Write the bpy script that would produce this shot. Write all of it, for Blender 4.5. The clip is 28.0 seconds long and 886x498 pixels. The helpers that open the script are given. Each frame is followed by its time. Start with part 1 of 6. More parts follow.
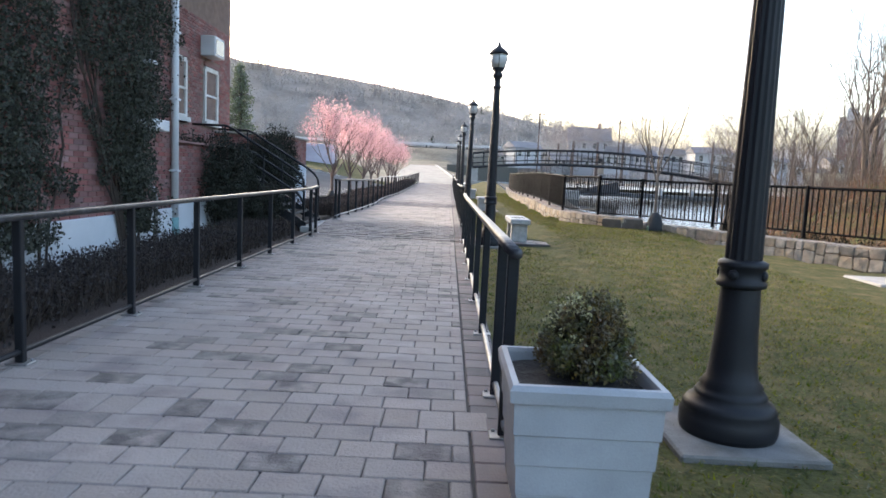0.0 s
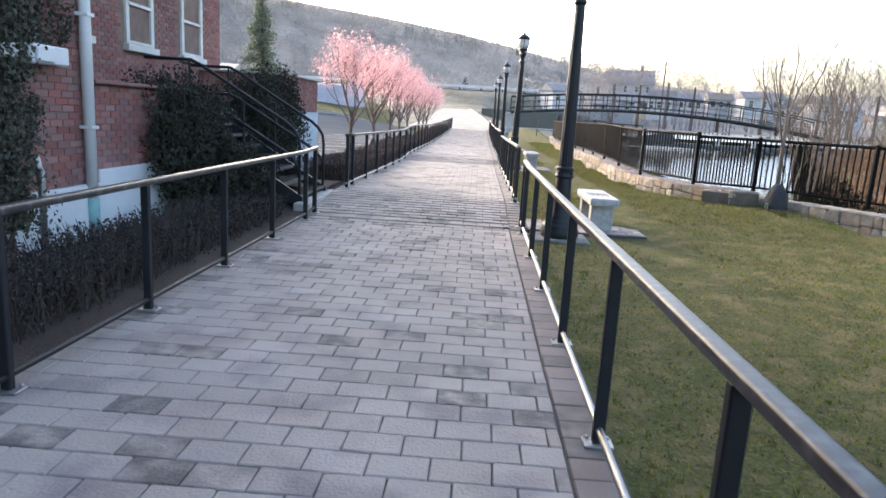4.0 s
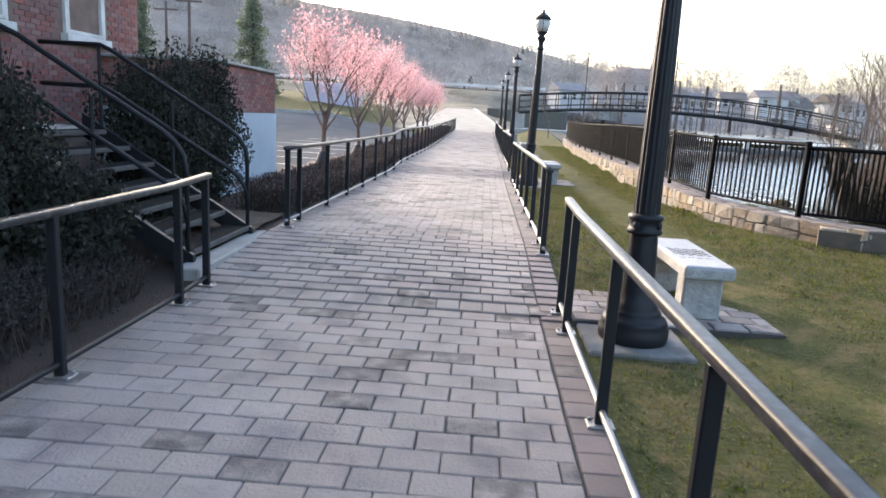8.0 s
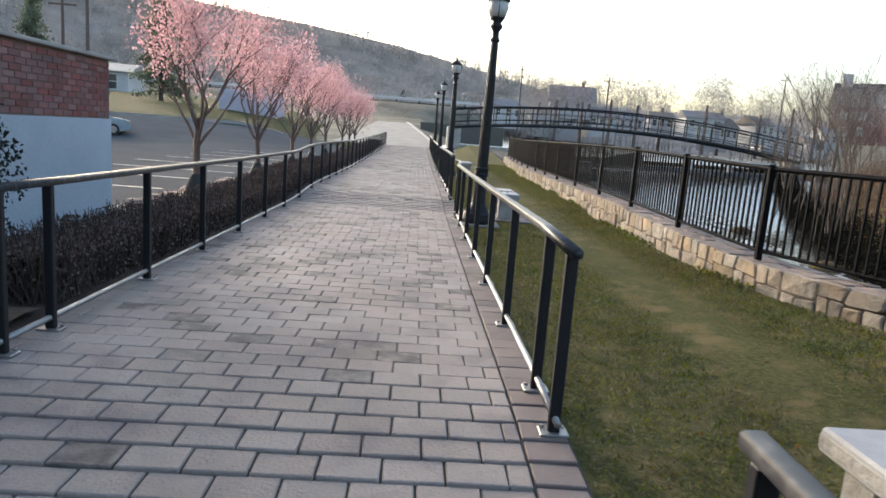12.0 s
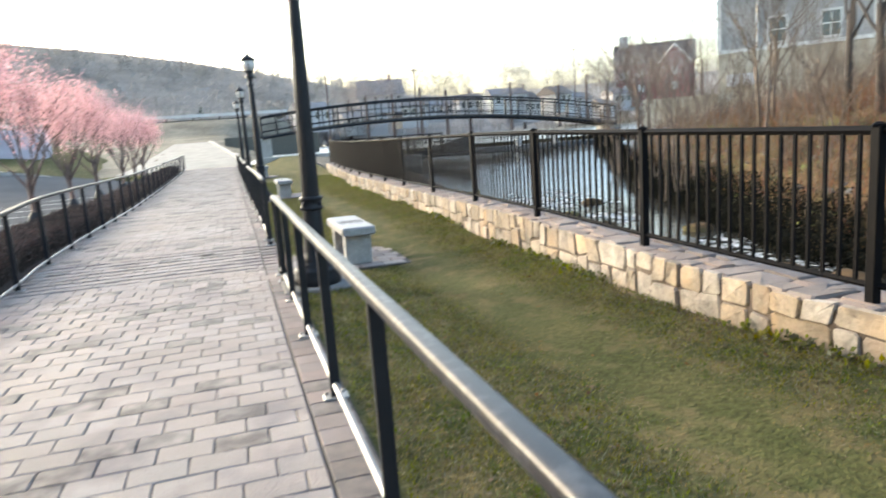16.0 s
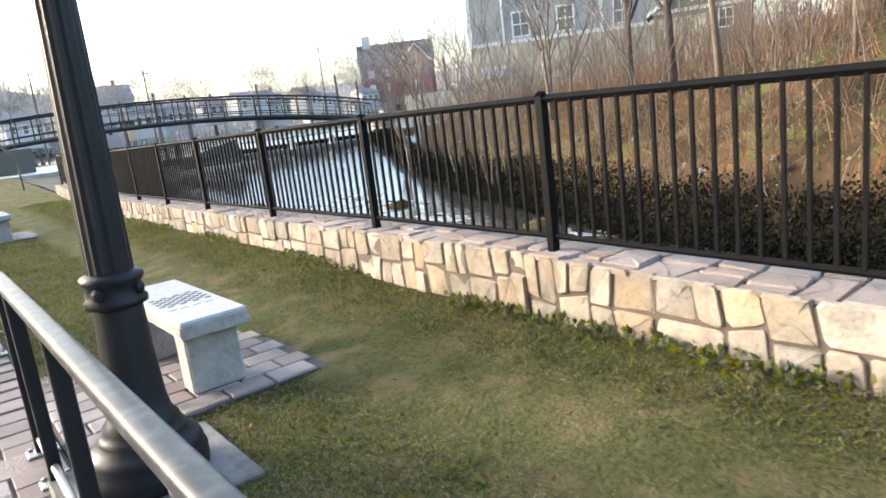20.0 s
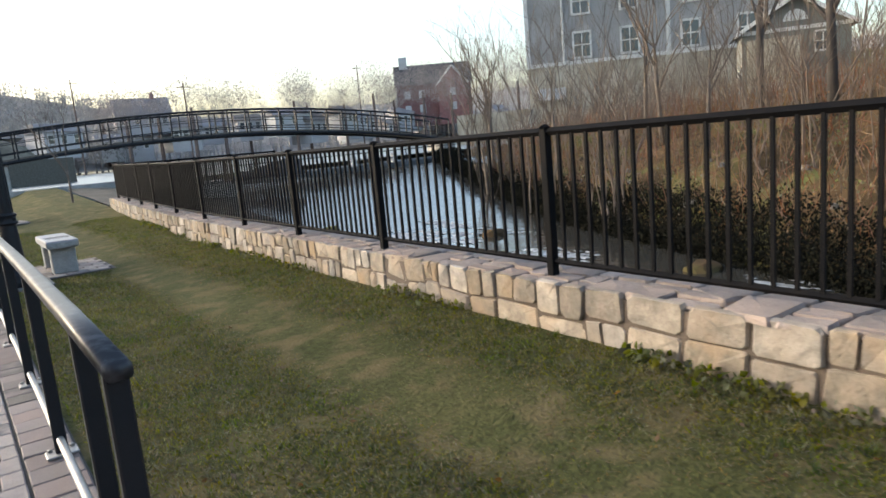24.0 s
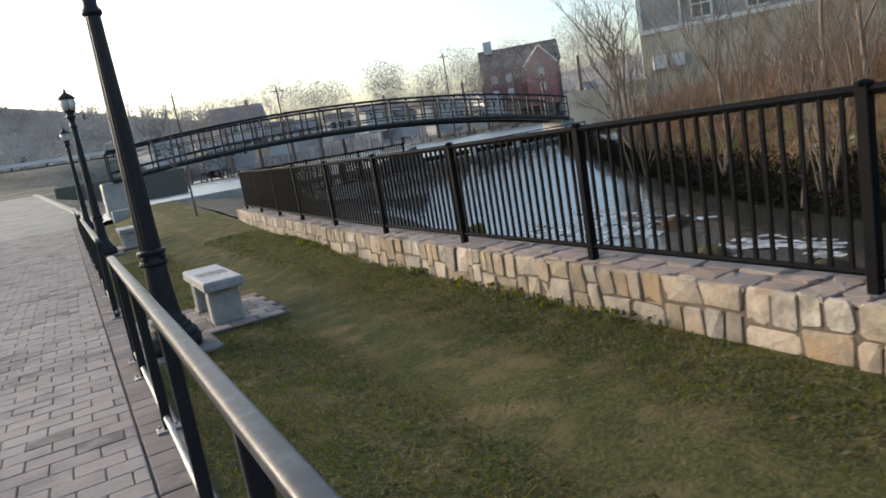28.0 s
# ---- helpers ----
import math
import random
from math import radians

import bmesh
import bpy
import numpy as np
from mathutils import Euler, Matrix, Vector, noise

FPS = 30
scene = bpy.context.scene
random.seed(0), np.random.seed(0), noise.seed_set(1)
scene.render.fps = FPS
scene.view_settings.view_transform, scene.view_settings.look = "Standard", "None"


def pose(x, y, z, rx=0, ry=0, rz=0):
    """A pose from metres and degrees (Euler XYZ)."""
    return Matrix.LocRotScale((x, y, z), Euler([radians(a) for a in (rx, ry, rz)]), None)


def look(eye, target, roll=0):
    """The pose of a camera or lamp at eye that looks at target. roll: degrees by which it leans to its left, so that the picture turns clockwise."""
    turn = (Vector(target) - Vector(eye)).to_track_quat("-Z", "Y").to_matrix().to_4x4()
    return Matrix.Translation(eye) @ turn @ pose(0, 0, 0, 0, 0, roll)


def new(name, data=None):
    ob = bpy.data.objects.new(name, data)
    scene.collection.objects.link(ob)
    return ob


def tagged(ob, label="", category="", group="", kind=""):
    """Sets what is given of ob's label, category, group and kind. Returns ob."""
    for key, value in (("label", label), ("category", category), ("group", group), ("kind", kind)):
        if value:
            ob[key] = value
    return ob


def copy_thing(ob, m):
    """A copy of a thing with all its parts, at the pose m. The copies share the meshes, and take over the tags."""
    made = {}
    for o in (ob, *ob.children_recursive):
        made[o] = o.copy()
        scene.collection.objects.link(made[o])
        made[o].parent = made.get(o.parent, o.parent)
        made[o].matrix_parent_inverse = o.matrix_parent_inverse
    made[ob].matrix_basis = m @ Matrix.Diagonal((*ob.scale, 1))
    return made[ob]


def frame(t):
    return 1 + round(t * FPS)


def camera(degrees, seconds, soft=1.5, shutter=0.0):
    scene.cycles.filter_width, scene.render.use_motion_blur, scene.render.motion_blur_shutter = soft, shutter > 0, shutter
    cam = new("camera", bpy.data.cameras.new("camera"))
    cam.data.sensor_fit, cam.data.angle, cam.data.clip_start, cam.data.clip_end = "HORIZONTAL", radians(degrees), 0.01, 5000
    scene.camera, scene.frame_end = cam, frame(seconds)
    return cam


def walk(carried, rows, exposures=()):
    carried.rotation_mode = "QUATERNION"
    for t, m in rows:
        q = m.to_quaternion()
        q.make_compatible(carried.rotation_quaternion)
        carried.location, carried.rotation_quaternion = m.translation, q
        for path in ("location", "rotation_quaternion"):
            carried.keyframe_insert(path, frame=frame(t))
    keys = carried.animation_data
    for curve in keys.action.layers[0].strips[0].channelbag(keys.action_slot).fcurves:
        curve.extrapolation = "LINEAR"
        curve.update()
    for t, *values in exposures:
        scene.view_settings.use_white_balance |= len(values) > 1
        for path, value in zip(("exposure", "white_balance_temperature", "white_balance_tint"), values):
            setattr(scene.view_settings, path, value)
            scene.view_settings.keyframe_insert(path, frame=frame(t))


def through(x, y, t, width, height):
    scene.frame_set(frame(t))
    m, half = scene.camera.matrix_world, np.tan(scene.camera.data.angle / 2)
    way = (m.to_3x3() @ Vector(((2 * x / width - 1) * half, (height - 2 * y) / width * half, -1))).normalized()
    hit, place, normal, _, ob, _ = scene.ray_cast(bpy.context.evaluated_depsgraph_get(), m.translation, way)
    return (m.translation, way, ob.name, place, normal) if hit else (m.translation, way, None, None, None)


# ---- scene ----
cam = camera(67.5, 28.0, soft=1.6, shutter=0.3)
PATH = [
    (0, (0.325, -0.662, 1.37), (0.318, 1.326, 1.148), 2.8),
    (0.5, (0.282, -0.094, 1.411), (0.277, 1.886, 1.129), -0.3),
    (1, (0.28, 0.312, 1.461), (0.202, 2.282, 1.123), 1.6),
    (1.5, (0.19, 0.864, 1.491), (0.283, 2.841, 1.202), 4.9),
    (2, (0.18, 1.457, 1.512), (0.063, 3.417, 1.135), 1.9),
    (2.5, (0.034, 2.064, 1.486), (-0.034, 4.023, 1.089), 5.3),
    (3, (0.005, 2.708, 1.474), (-0.047, 4.654, 1.017), 1.7),
    (3.5, (0.0, 3.051, 1.575), (-0.085, 5.011, 1.186), 3.6),
    (5.5, (-0.083, 5.112, 1.52), (-0.185, 7.064, 1.098), 2.3),
    (6, (-0.103, 5.71, 1.499), (-0.033, 7.664, 1.08), 7.5),
    (6.5, (-0.114, 6.211, 1.588), (-0.014, 8.172, 1.21), 4.1),
    (7, (-0.157, 6.593, 1.587), (-0.154, 8.558, 1.212), 4.2),
    (7.5, (-0.14, 7.164, 1.567), (-0.013, 9.106, 1.107), 5.9),
    (8, (-0.057, 7.681, 1.621), (-0.16, 9.639, 1.227), 3.3),
    (8.5, (-0.215, 8.197, 1.565), (-0.106, 10.161, 1.202), 6.6),
    (9, (-0.168, 8.746, 1.595), (-0.147, 10.719, 1.268), 2.7),
    (9.5, (-0.262, 9.17, 1.567), (-0.255, 11.142, 1.234), 4.7),
    (10, (-0.227, 9.721, 1.604), (-0.152, 11.683, 1.219), 2.8),
    (10.5, (-0.213, 10.109, 1.63), (-0.293, 12.077, 1.285), 4.0),
    (11, (-0.161, 10.764, 1.582), (0.046, 12.715, 1.193), 7.7),
    (11.5, (-0.098, 11.34, 1.622), (0.023, 13.311, 1.304), 5.1),
    (13.5, (-0.195, 13.595, 1.548), (-0.147, 15.543, 1.095), 4.2),
    (14, (-0.132, 14.094, 1.599), (-0.16, 16.051, 1.187), 4.2),
    (14.5, (-0.15, 14.69, 1.588), (0.141, 16.615, 1.129), 5.7),
    (15, (0.001, 15.242, 1.618), (0.219, 17.145, 1.043), -2.5),
    (15.5, (0.024, 15.693, 1.62), (0.367, 17.571, 1.025), -0.6),
    (16, (0.228, 16.138, 1.662), (0.809, 18.021, 1.321), -4.1),
    (16.5, (0.37, 16.648, 1.639), (1.315, 18.388, 1.359), -4.3),
    (17, (0.313, 17.144, 1.641), (1.536, 18.675, 1.241), -5.8),
    (17.5, (0.348, 17.709, 1.627), (1.543, 19.258, 1.21), -6.5),
    (18, (0.29, 18.279, 1.611), (1.429, 19.89, 1.283), -5.4),
    (18.5, (0.37, 18.815, 1.578), (1.48, 20.447, 1.255), -8.4),
    (19, (0.338, 19.354, 1.564), (1.541, 20.911, 1.206), -4.5),
    (19.5, (0.385, 19.9, 1.606), (1.718, 21.348, 1.254), -6.4),
    (20, (0.427, 20.417, 1.598), (1.631, 21.962, 1.196), -7.0),
    (20.5, (0.423, 20.913, 1.596), (1.684, 22.418, 1.216), -5.8),
    (21, (0.467, 21.42, 1.572), (1.611, 23.016, 1.194), -6.4),
    (21.5, (0.466, 21.952, 1.558), (1.601, 23.566, 1.23), -6.0),
    (22, (0.475, 22.374, 1.541), (1.569, 24.021, 1.244), -6.8),
    (22.5, (0.416, 22.884, 1.559), (1.525, 24.517, 1.239), -2.3),
    (24.5, (0.414, 25.172, 1.668), (1.581, 26.761, 1.333), -6.1),
    (25, (0.291, 25.654, 1.687), (1.394, 27.292, 1.368), -7.1),
    (25.5, (0.436, 26.213, 1.672), (1.446, 27.912, 1.365), -9.1),
    (26, (0.393, 26.6, 1.684), (1.44, 28.276, 1.375), -5.9),
    (26.5, (0.437, 27.104, 1.731), (1.483, 28.771, 1.373), -5.8),
    (27, (0.458, 27.535, 1.739), (1.31, 29.32, 1.445), -7.7),
    (27.5, (0.417, 27.981, 1.752), (1.389, 29.707, 1.48), -7.3),
    (28, (0.435, 28.418, 1.741), (1.376, 30.151, 1.41), -9.8),
]
walk(cam, [(t, look(eye, target, roll)) for t, eye, target, roll in PATH],
     [(0, 2.62, 6300, 13), (1, 2.44, 6300, 13), (2, 2.64, 6300, 13), (3, 2.87, 6300, 13), (6, 2.92, 6300, 13), (7, 2.67, 6300, 13), (8, 2.77, 6300, 13), (9, 2.53, 6300, 10), (10, 2.48, 6300, 10), (11, 2.00, 6300, 10), (14, 2.35, 6400, 5), (15, 2.25, 6400, 5), (16, 2.74, 6400, 5), (17, 1.89, 6300, 8), (18, 2.44, 6300, 8), (19, 2.69, 6300, 8), (20, 2.89, 6300, 8), (21, 2.29, 6300, 8), (22, 2.19, 6300, 8), (25, 1.99, 6300, 8), (26, 2.34, 6300, 8), (27, 2.19, 6300, 8), (28, 1.64, 6300, 8)])

# ---- sky and sun ----
world = bpy.data.worlds.new("sky")
scene.world = world
world.use_nodes = True
wn = world.node_tree.nodes
sky = wn.new("ShaderNodeTexSky")
sky.sky_type = "NISHITA"
sky.sun_disc = False
sky.sun_elevation = radians(14)
sky.sun_rotation = radians(-38)
sky.air_density, sky.dust_density, sky.ozone_density = 1.0, 4.0, 1.0
wn["Background"].inputs["Strength"].default_value = 0.15
world.node_tree.links.new(sky.outputs["Color"], wn["Background"].inputs["Color"])
sun_lamp = bpy.data.lights.new("sun", "SUN")
sun_lamp.energy, sun_lamp.angle, sun_lamp.color = 1.1, radians(9), (1.0, 0.91, 0.80)
sun = new("sun", sun_lamp)
SUN_FROM = Vector((math.sin(radians(-38)) * math.cos(radians(14)), math.cos(radians(-38)) * math.cos(radians(14)), math.sin(radians(14))))
sun.matrix_world = look(SUN_FROM * 50, (0, 0, 0))
scene.view_settings.exposure = 1.9


# ---- materials ----
def material(name, colour, rough=0.7, metal=0.0, dark=None, scale=8.0, amount=0.5, grain=60.0, grain_amount=0.25,
             bump=0.2, bump_scale=None, per_object=0.0, per_island=0.0, stain=None, stain_scale=0.8, spec=0.5,
             odd=0.0, through=0.0):
    """A surface with two scales of variation, fine relief, and a shift from piece to piece."""
    m = bpy.data.materials.new(name)
    m.use_nodes = True
    nodes, links = m.node_tree.nodes, m.node_tree.links
    b = nodes["Principled BSDF"]
    b.inputs["Roughness"].default_value, b.inputs["Metallic"].default_value = rough, metal
    b.inputs["Specular IOR Level"].default_value = spec
    geo = nodes.new("ShaderNodeNewGeometry")

    def noise_of(size, detail=4.0):
        n = nodes.new("ShaderNodeTexNoise")
        n.inputs["Scale"].default_value, n.inputs["Detail"].default_value = size, detail
        links.new(geo.outputs["Position"], n.inputs["Vector"])
        return n.outputs["Fac"]

    def ramp(fac, lo, hi):
        r = nodes.new("ShaderNodeMapRange")
        r.inputs["From Min"].default_value, r.inputs["From Max"].default_value = lo, hi
        links.new(fac, r.inputs["Value"])
        return r.outputs["Result"]

    def mix(fac, a, c, factor=None, blend="MIX"):
        x = nodes.new("ShaderNodeMix")
        x.data_type, x.blend_type = "RGBA", blend
        if factor is not None:
            x.inputs["Factor"].default_value = factor
        if fac is not None:
            links.new(fac, x.inputs["Factor"])
        for slot, v in (("A", a), ("B", c)):
            s = [i for i in x.inputs if i.name == slot and i.type == "RGBA"][0]
            if isinstance(v, tuple):
                s.default_value = (*v, 1)
            else:
                links.new(v, s)
        return [o for o in x.outputs if o.type == "RGBA"][0]

    dark = dark or tuple(c * 0.6 for c in colour)
    large = noise_of(scale)
    col = mix(ramp(large, 0.5 - 0.5 * (1.05 - amount), 0.5 + 0.5 * (1.05 - amount)), dark, colour)
    fine = noise_of(grain, 3.0)
    col = mix(fine, col, (1 - grain_amount,) * 3, blend="MULTIPLY")
    if stain:
        col = mix(ramp(noise_of(stain_scale, 5.0), 0.5, 0.68), col, stain)
    if per_object or per_island:
        value = geo.outputs["Random Per Island"]
        if per_object:
            info = nodes.new("ShaderNodeObjectInfo")
            add = nodes.new("ShaderNodeMath")
            add.operation = "ADD"
            links.new(info.outputs["Random"], add.inputs[0])
            links.new(geo.outputs["Random Per Island"], add.inputs[1])
            fr = nodes.new("ShaderNodeMath")
            fr.operation = "FRACT"
            links.new(add.outputs[0], fr.inputs[0])
            value = fr.outputs[0]
        hsv = nodes.new("ShaderNodeHueSaturation")
        vr = nodes.new("ShaderNodeMapRange")
        w = max(per_object, per_island)
        vr.inputs["To Min"].default_value, vr.inputs["To Max"].default_value = 1 - w, 1 + w
        links.new(value, vr.inputs["Value"])
        links.new(vr.outputs["Result"], hsv.inputs["Value"])
        mul = nodes.new("ShaderNodeMath")
        mul.operation = "MULTIPLY"
        mul.inputs[1].default_value = 7.3
        links.new(value, mul.inputs[0])
        fr2 = nodes.new("ShaderNodeMath")
        fr2.operation = "FRACT"
        links.new(mul.outputs[0], fr2.inputs[0])
        sr = nodes.new("ShaderNodeMapRange")
        sr.inputs["To Min"].default_value, sr.inputs["To Max"].default_value = 1 - 1.2 * w, 1 + 1.2 * w
        links.new(fr2.outputs[0], sr.inputs["Value"])
        links.new(sr.outputs["Result"], hsv.inputs["Saturation"])
        links.new(col, hsv.inputs["Color"])
        col = hsv.outputs["Color"]
    if odd:
        pick = nodes.new("ShaderNodeMath")
        pick.operation = "MULTIPLY"
        pick.inputs[1].default_value = 13.7
        links.new(value, pick.inputs[0])
        part_of = nodes.new("ShaderNodeMath")
        part_of.operation = "FRACT"
        links.new(pick.outputs[0], part_of.inputs[0])
        worn = nodes.new("ShaderNodeMath")
        worn.operation = "MULTIPLY"
        links.new(ramp(part_of.outputs[0], 1 - odd, 1 - 0.6 * odd), worn.inputs[0])
        links.new(ramp(noise_of(7.0, 3.0), 0.3, 0.62), worn.inputs[1])
        col = mix(worn.outputs[0], col, (0.09, 0.078, 0.072))
    links.new(col, b.inputs["Base Color"])
    if through:
        leaf = nodes.new("ShaderNodeBsdfTranslucent")
        links.new(col, leaf.inputs["Color"])
        both = nodes.new("ShaderNodeMixShader")
        both.inputs["Fac"].default_value = through
        links.new(b.outputs["BSDF"], both.inputs[1])
        links.new(leaf.outputs["BSDF"], both.inputs[2])
        links.new(both.outputs["Shader"], nodes["Material Output"].inputs["Surface"])
    if bump:
        bn = nodes.new("ShaderNodeBump")
        bn.inputs["Strength"].default_value, bn.inputs["Distance"].default_value = bump, 0.02
        links.new(noise_of(bump_scale or grain, 4.0), bn.inputs["Height"])
        links.new(bn.outputs["Normal"], b.inputs["Normal"])
    return m


PAVER = material("paver_concrete", (0.345, 0.295, 0.266), 0.8, dark=(0.262, 0.22, 0.196), scale=1.1, amount=0.6, grain=90, per_object=0.09, per_island=0.09, bump=0.45, bump_scale=55, odd=0.17, spec=0.35, stain=(0.185, 0.155, 0.15), stain_scale=2.3)
EDGE_PAVER = material("edge_paver", (0.24, 0.19, 0.175), 0.8, scale=2.0, grain=90, per_object=0.14, per_island=0.14, odd=0.3)
JOINT = material("joint_sand", (0.075, 0.066, 0.059), 0.95, scale=5, grain=120)
ASPHALT = material("asphalt", (0.135, 0.135, 0.137), 0.95, dark=(0.105, 0.106, 0.107), spec=0.0, scale=0.6, grain=60, bump=0.15)
LAWN = material("lawn", (0.135, 0.125, 0.046), 0.95, dark=(0.088, 0.094, 0.03), scale=2.4, amount=0.7, grain=26, grain_amount=0.85, bump=1.0, bump_scale=38, stain=(0.125, 0.098, 0.046), stain_scale=3.4, spec=0.1)
BLADE = material("grass_blade", (0.195, 0.17, 0.068), 0.85, dark=(0.105, 0.14, 0.034), scale=3.2, amount=0.62, grain=12, grain_amount=0.4, per_island=0.5, bump=0, through=0.45, spec=0.15)
STRAW = material("dry_straw", (0.26, 0.195, 0.105), 0.9, dark=(0.15, 0.105, 0.055), scale=3, grain=20, per_island=0.35, bump=0, through=0.35, spec=0.1)
LITTER = material("dead_leaf", (0.14, 0.092, 0.052), 0.9, dark=(0.07, 0.042, 0.024), scale=4, grain=40, per_island=0.4, bump=0, spec=0.1)
TUFT = material("tuft_blade", (0.095, 0.125, 0.028), 0.85, dark=(0.055, 0.085, 0.018), scale=1.5, grain=12, per_island=0.35, bump=0, through=0.35, spec=0.15)
DIRT = material("bare_soil", (0.10, 0.07, 0.045), 0.95, scale=3, grain=60, bump=0.6)
MULCH = material("bark_mulch", (0.05, 0.03, 0.022), 0.95, scale=6, grain=50, bump=0.9)
STONE = material("wall_stone", (0.41, 0.345, 0.275), 0.9, dark=(0.265, 0.23, 0.19), scale=7, amount=0.75, grain=40, grain_amount=0.4, bump=0.9, bump_scale=16, per_object=0.27, per_island=0.27, stain=(0.34, 0.265, 0.195), stain_scale=3.2, spec=0.2)
CAP_STONE = material("cap_stone", (0.34, 0.275, 0.24), 0.95, dark=(0.24, 0.195, 0.17), scale=5, grain=45, bump=0.5, bump_scale=28, per_object=0.16, per_island=0.16, spec=0.1)
MORTAR = material("mortar", (0.15, 0.115, 0.088), 0.95, scale=6, grain=60, bump=0.4)
BLACK = material("black_paint", (0.011, 0.012, 0.015), 0.5, scale=6, grain=120, bump=0.05, dark=(0.017, 0.017, 0.02), spec=0.22)
FENCE_BLACK = material("black_fence_paint", (0.006, 0.0065, 0.008), 0.65, scale=6, grain=120, bump=0.05, dark=(0.010, 0.009, 0.009), spec=0.04)
RAIL_TOP = material("worn_black_rail", (0.022, 0.022, 0.026), 0.42, metal=0.0, dark=(0.012, 0.012, 0.015), scale=9, amount=0.7, grain=160, bump=0.04, bump_scale=140, spec=0.45, stain=(0.06, 0.06, 0.064), stain_scale=18)
STEEL = material("galvanised_steel", (0.42, 0.41, 0.40), 0.45, metal=0.8, scale=8, grain=120)
GRANITE = material("grey_granite", (0.46, 0.46, 0.47), 0.7, dark=(0.36, 0.36, 0.37), scale=12, grain=170, grain_amount=0.45, bump=0.15)
GRANITE_ROUGH = material("rough_granite", (0.44, 0.43, 0.41), 0.85, scale=10, grain=60, grain_amount=0.4, bump=0.9, bump_scale=22)
INLAY = material("dark_inlay", (0.05, 0.05, 0.06), 0.6, scale=20, grain=150)
CONCRETE = material("concrete", (0.40, 0.385, 0.36), 0.85, scale=2, grain=60, stain=(0.25, 0.235, 0.215), stain_scale=3)
FOOTING = material("dark_weathered_concrete", (0.21, 0.20, 0.19), 0.9, dark=(0.13, 0.125, 0.115), scale=4, amount=0.7, grain=70, bump=0.4, stain=(0.10, 0.095, 0.08), stain_scale=5)
NOSING = material("worn_nosing", (0.12, 0.115, 0.11), 0.9, scale=6, grain=60, spec=0.1)
TREAD = material("worn_dark_tread", (0.02, 0.019, 0.018), 0.9, scale=4, grain=60, spec=0.1)
PLANTER = material("planter_resin", (0.43, 0.44, 0.46), 0.6, scale=2.5, grain=140, bump=0.1)
BRICK = material("red_brick", (0.29, 0.128, 0.115), 0.85, dark=(0.165, 0.075, 0.07), scale=1.5, grain=60, per_object=0.22, per_island=0.22)
BRICK_JOINT = material("brick_mortar", (0.25, 0.17, 0.14), 0.95, scale=5, grain=60)
WHITE = material("white_paint", (0.72, 0.74, 0.76), 0.6, scale=1.2, grain=50, amount=0.3, bump=0.1)
BLUE_WHITE = material("pale_blue_render", (0.52, 0.60, 0.68), 0.75, scale=0.8, grain=40, amount=0.3, bump=0.2)
IVY = material("ivy_leaf", (0.078, 0.08, 0.062), 0.75, dark=(0.042, 0.044, 0.034), spec=0.15, scale=3, grain=40, per_island=0.35, bump=0)
# Near-black leaf colour holds the shade along the far bank's foot.
BANK_SHADE = material("bank_shade_leaf", (0.014, 0.014, 0.009), 0.9, dark=(0.008, 0.008, 0.006), scale=3, grain=40, per_island=0.3, bump=0, spec=0.05)
BUSH = material("dark_bush_leaf", (0.045, 0.047, 0.038), 0.8, dark=(0.024, 0.026, 0.02), scale=3, grain=40, per_island=0.35, bump=0, spec=0.1)
TWIG = material("twig", (0.055, 0.038, 0.028), 0.9, scale=10, grain=60)
HEDGE = material("dormant_hedge", (0.15, 0.098, 0.085), 0.9, dark=(0.085, 0.055, 0.048), scale=5, grain=40, per_island=0.35, bump=0)
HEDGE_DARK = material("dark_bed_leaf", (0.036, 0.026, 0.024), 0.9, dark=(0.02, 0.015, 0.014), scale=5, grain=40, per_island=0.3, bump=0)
BOX_LEAF = material("shrub_leaf", (0.07, 0.085, 0.025), 0.6, dark=(0.12, 0.07, 0.03), scale=9, amount=0.7, grain=50, per_island=0.35, bump=0)
BOX_PALE = material("pale_leaf", (0.55, 0.50, 0.26), 0.6, scale=9, grain=50, per_island=0.2, bump=0)
BLOSSOM = material("pink_blossom", (0.70, 0.455, 0.475), 0.8, dark=(0.58, 0.34, 0.365), scale=1.2, grain=30, per_island=0.15, bump=0, through=0.5)
BARK = material("cherry_bark", (0.16, 0.115, 0.10), 0.9, scale=8, grain=50, bump=0.6)
DARK_BARK = material("dark_bark", (0.075, 0.06, 0.05), 0.9, dark=(0.04, 0.032, 0.027), scale=4, grain=40, bump=0.6)
PALE_BARK = material("pale_bark", (0.17, 0.13, 0.10), 0.9, dark=(0.085, 0.065, 0.05), scale=4, grain=40, bump=0.5)
BRUSH = material("dry_brush", (0.21, 0.145, 0.08), 0.95, dark=(0.085, 0.05, 0.028), scale=0.7, grain=20, per_island=0.35, bump=0)
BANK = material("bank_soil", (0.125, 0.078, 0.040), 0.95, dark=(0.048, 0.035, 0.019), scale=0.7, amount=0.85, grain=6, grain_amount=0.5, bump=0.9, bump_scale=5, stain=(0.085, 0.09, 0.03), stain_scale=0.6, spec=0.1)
# Distance haze is put into these two pale wood colours.
HAZED_WOODS = material("hazed_far_woods", (0.42, 0.405, 0.40), 0.95, dark=(0.27, 0.265, 0.255), scale=0.05, amount=0.7, grain=0.5, grain_amount=0.3, per_island=0.12, bump=0, through=0.5)
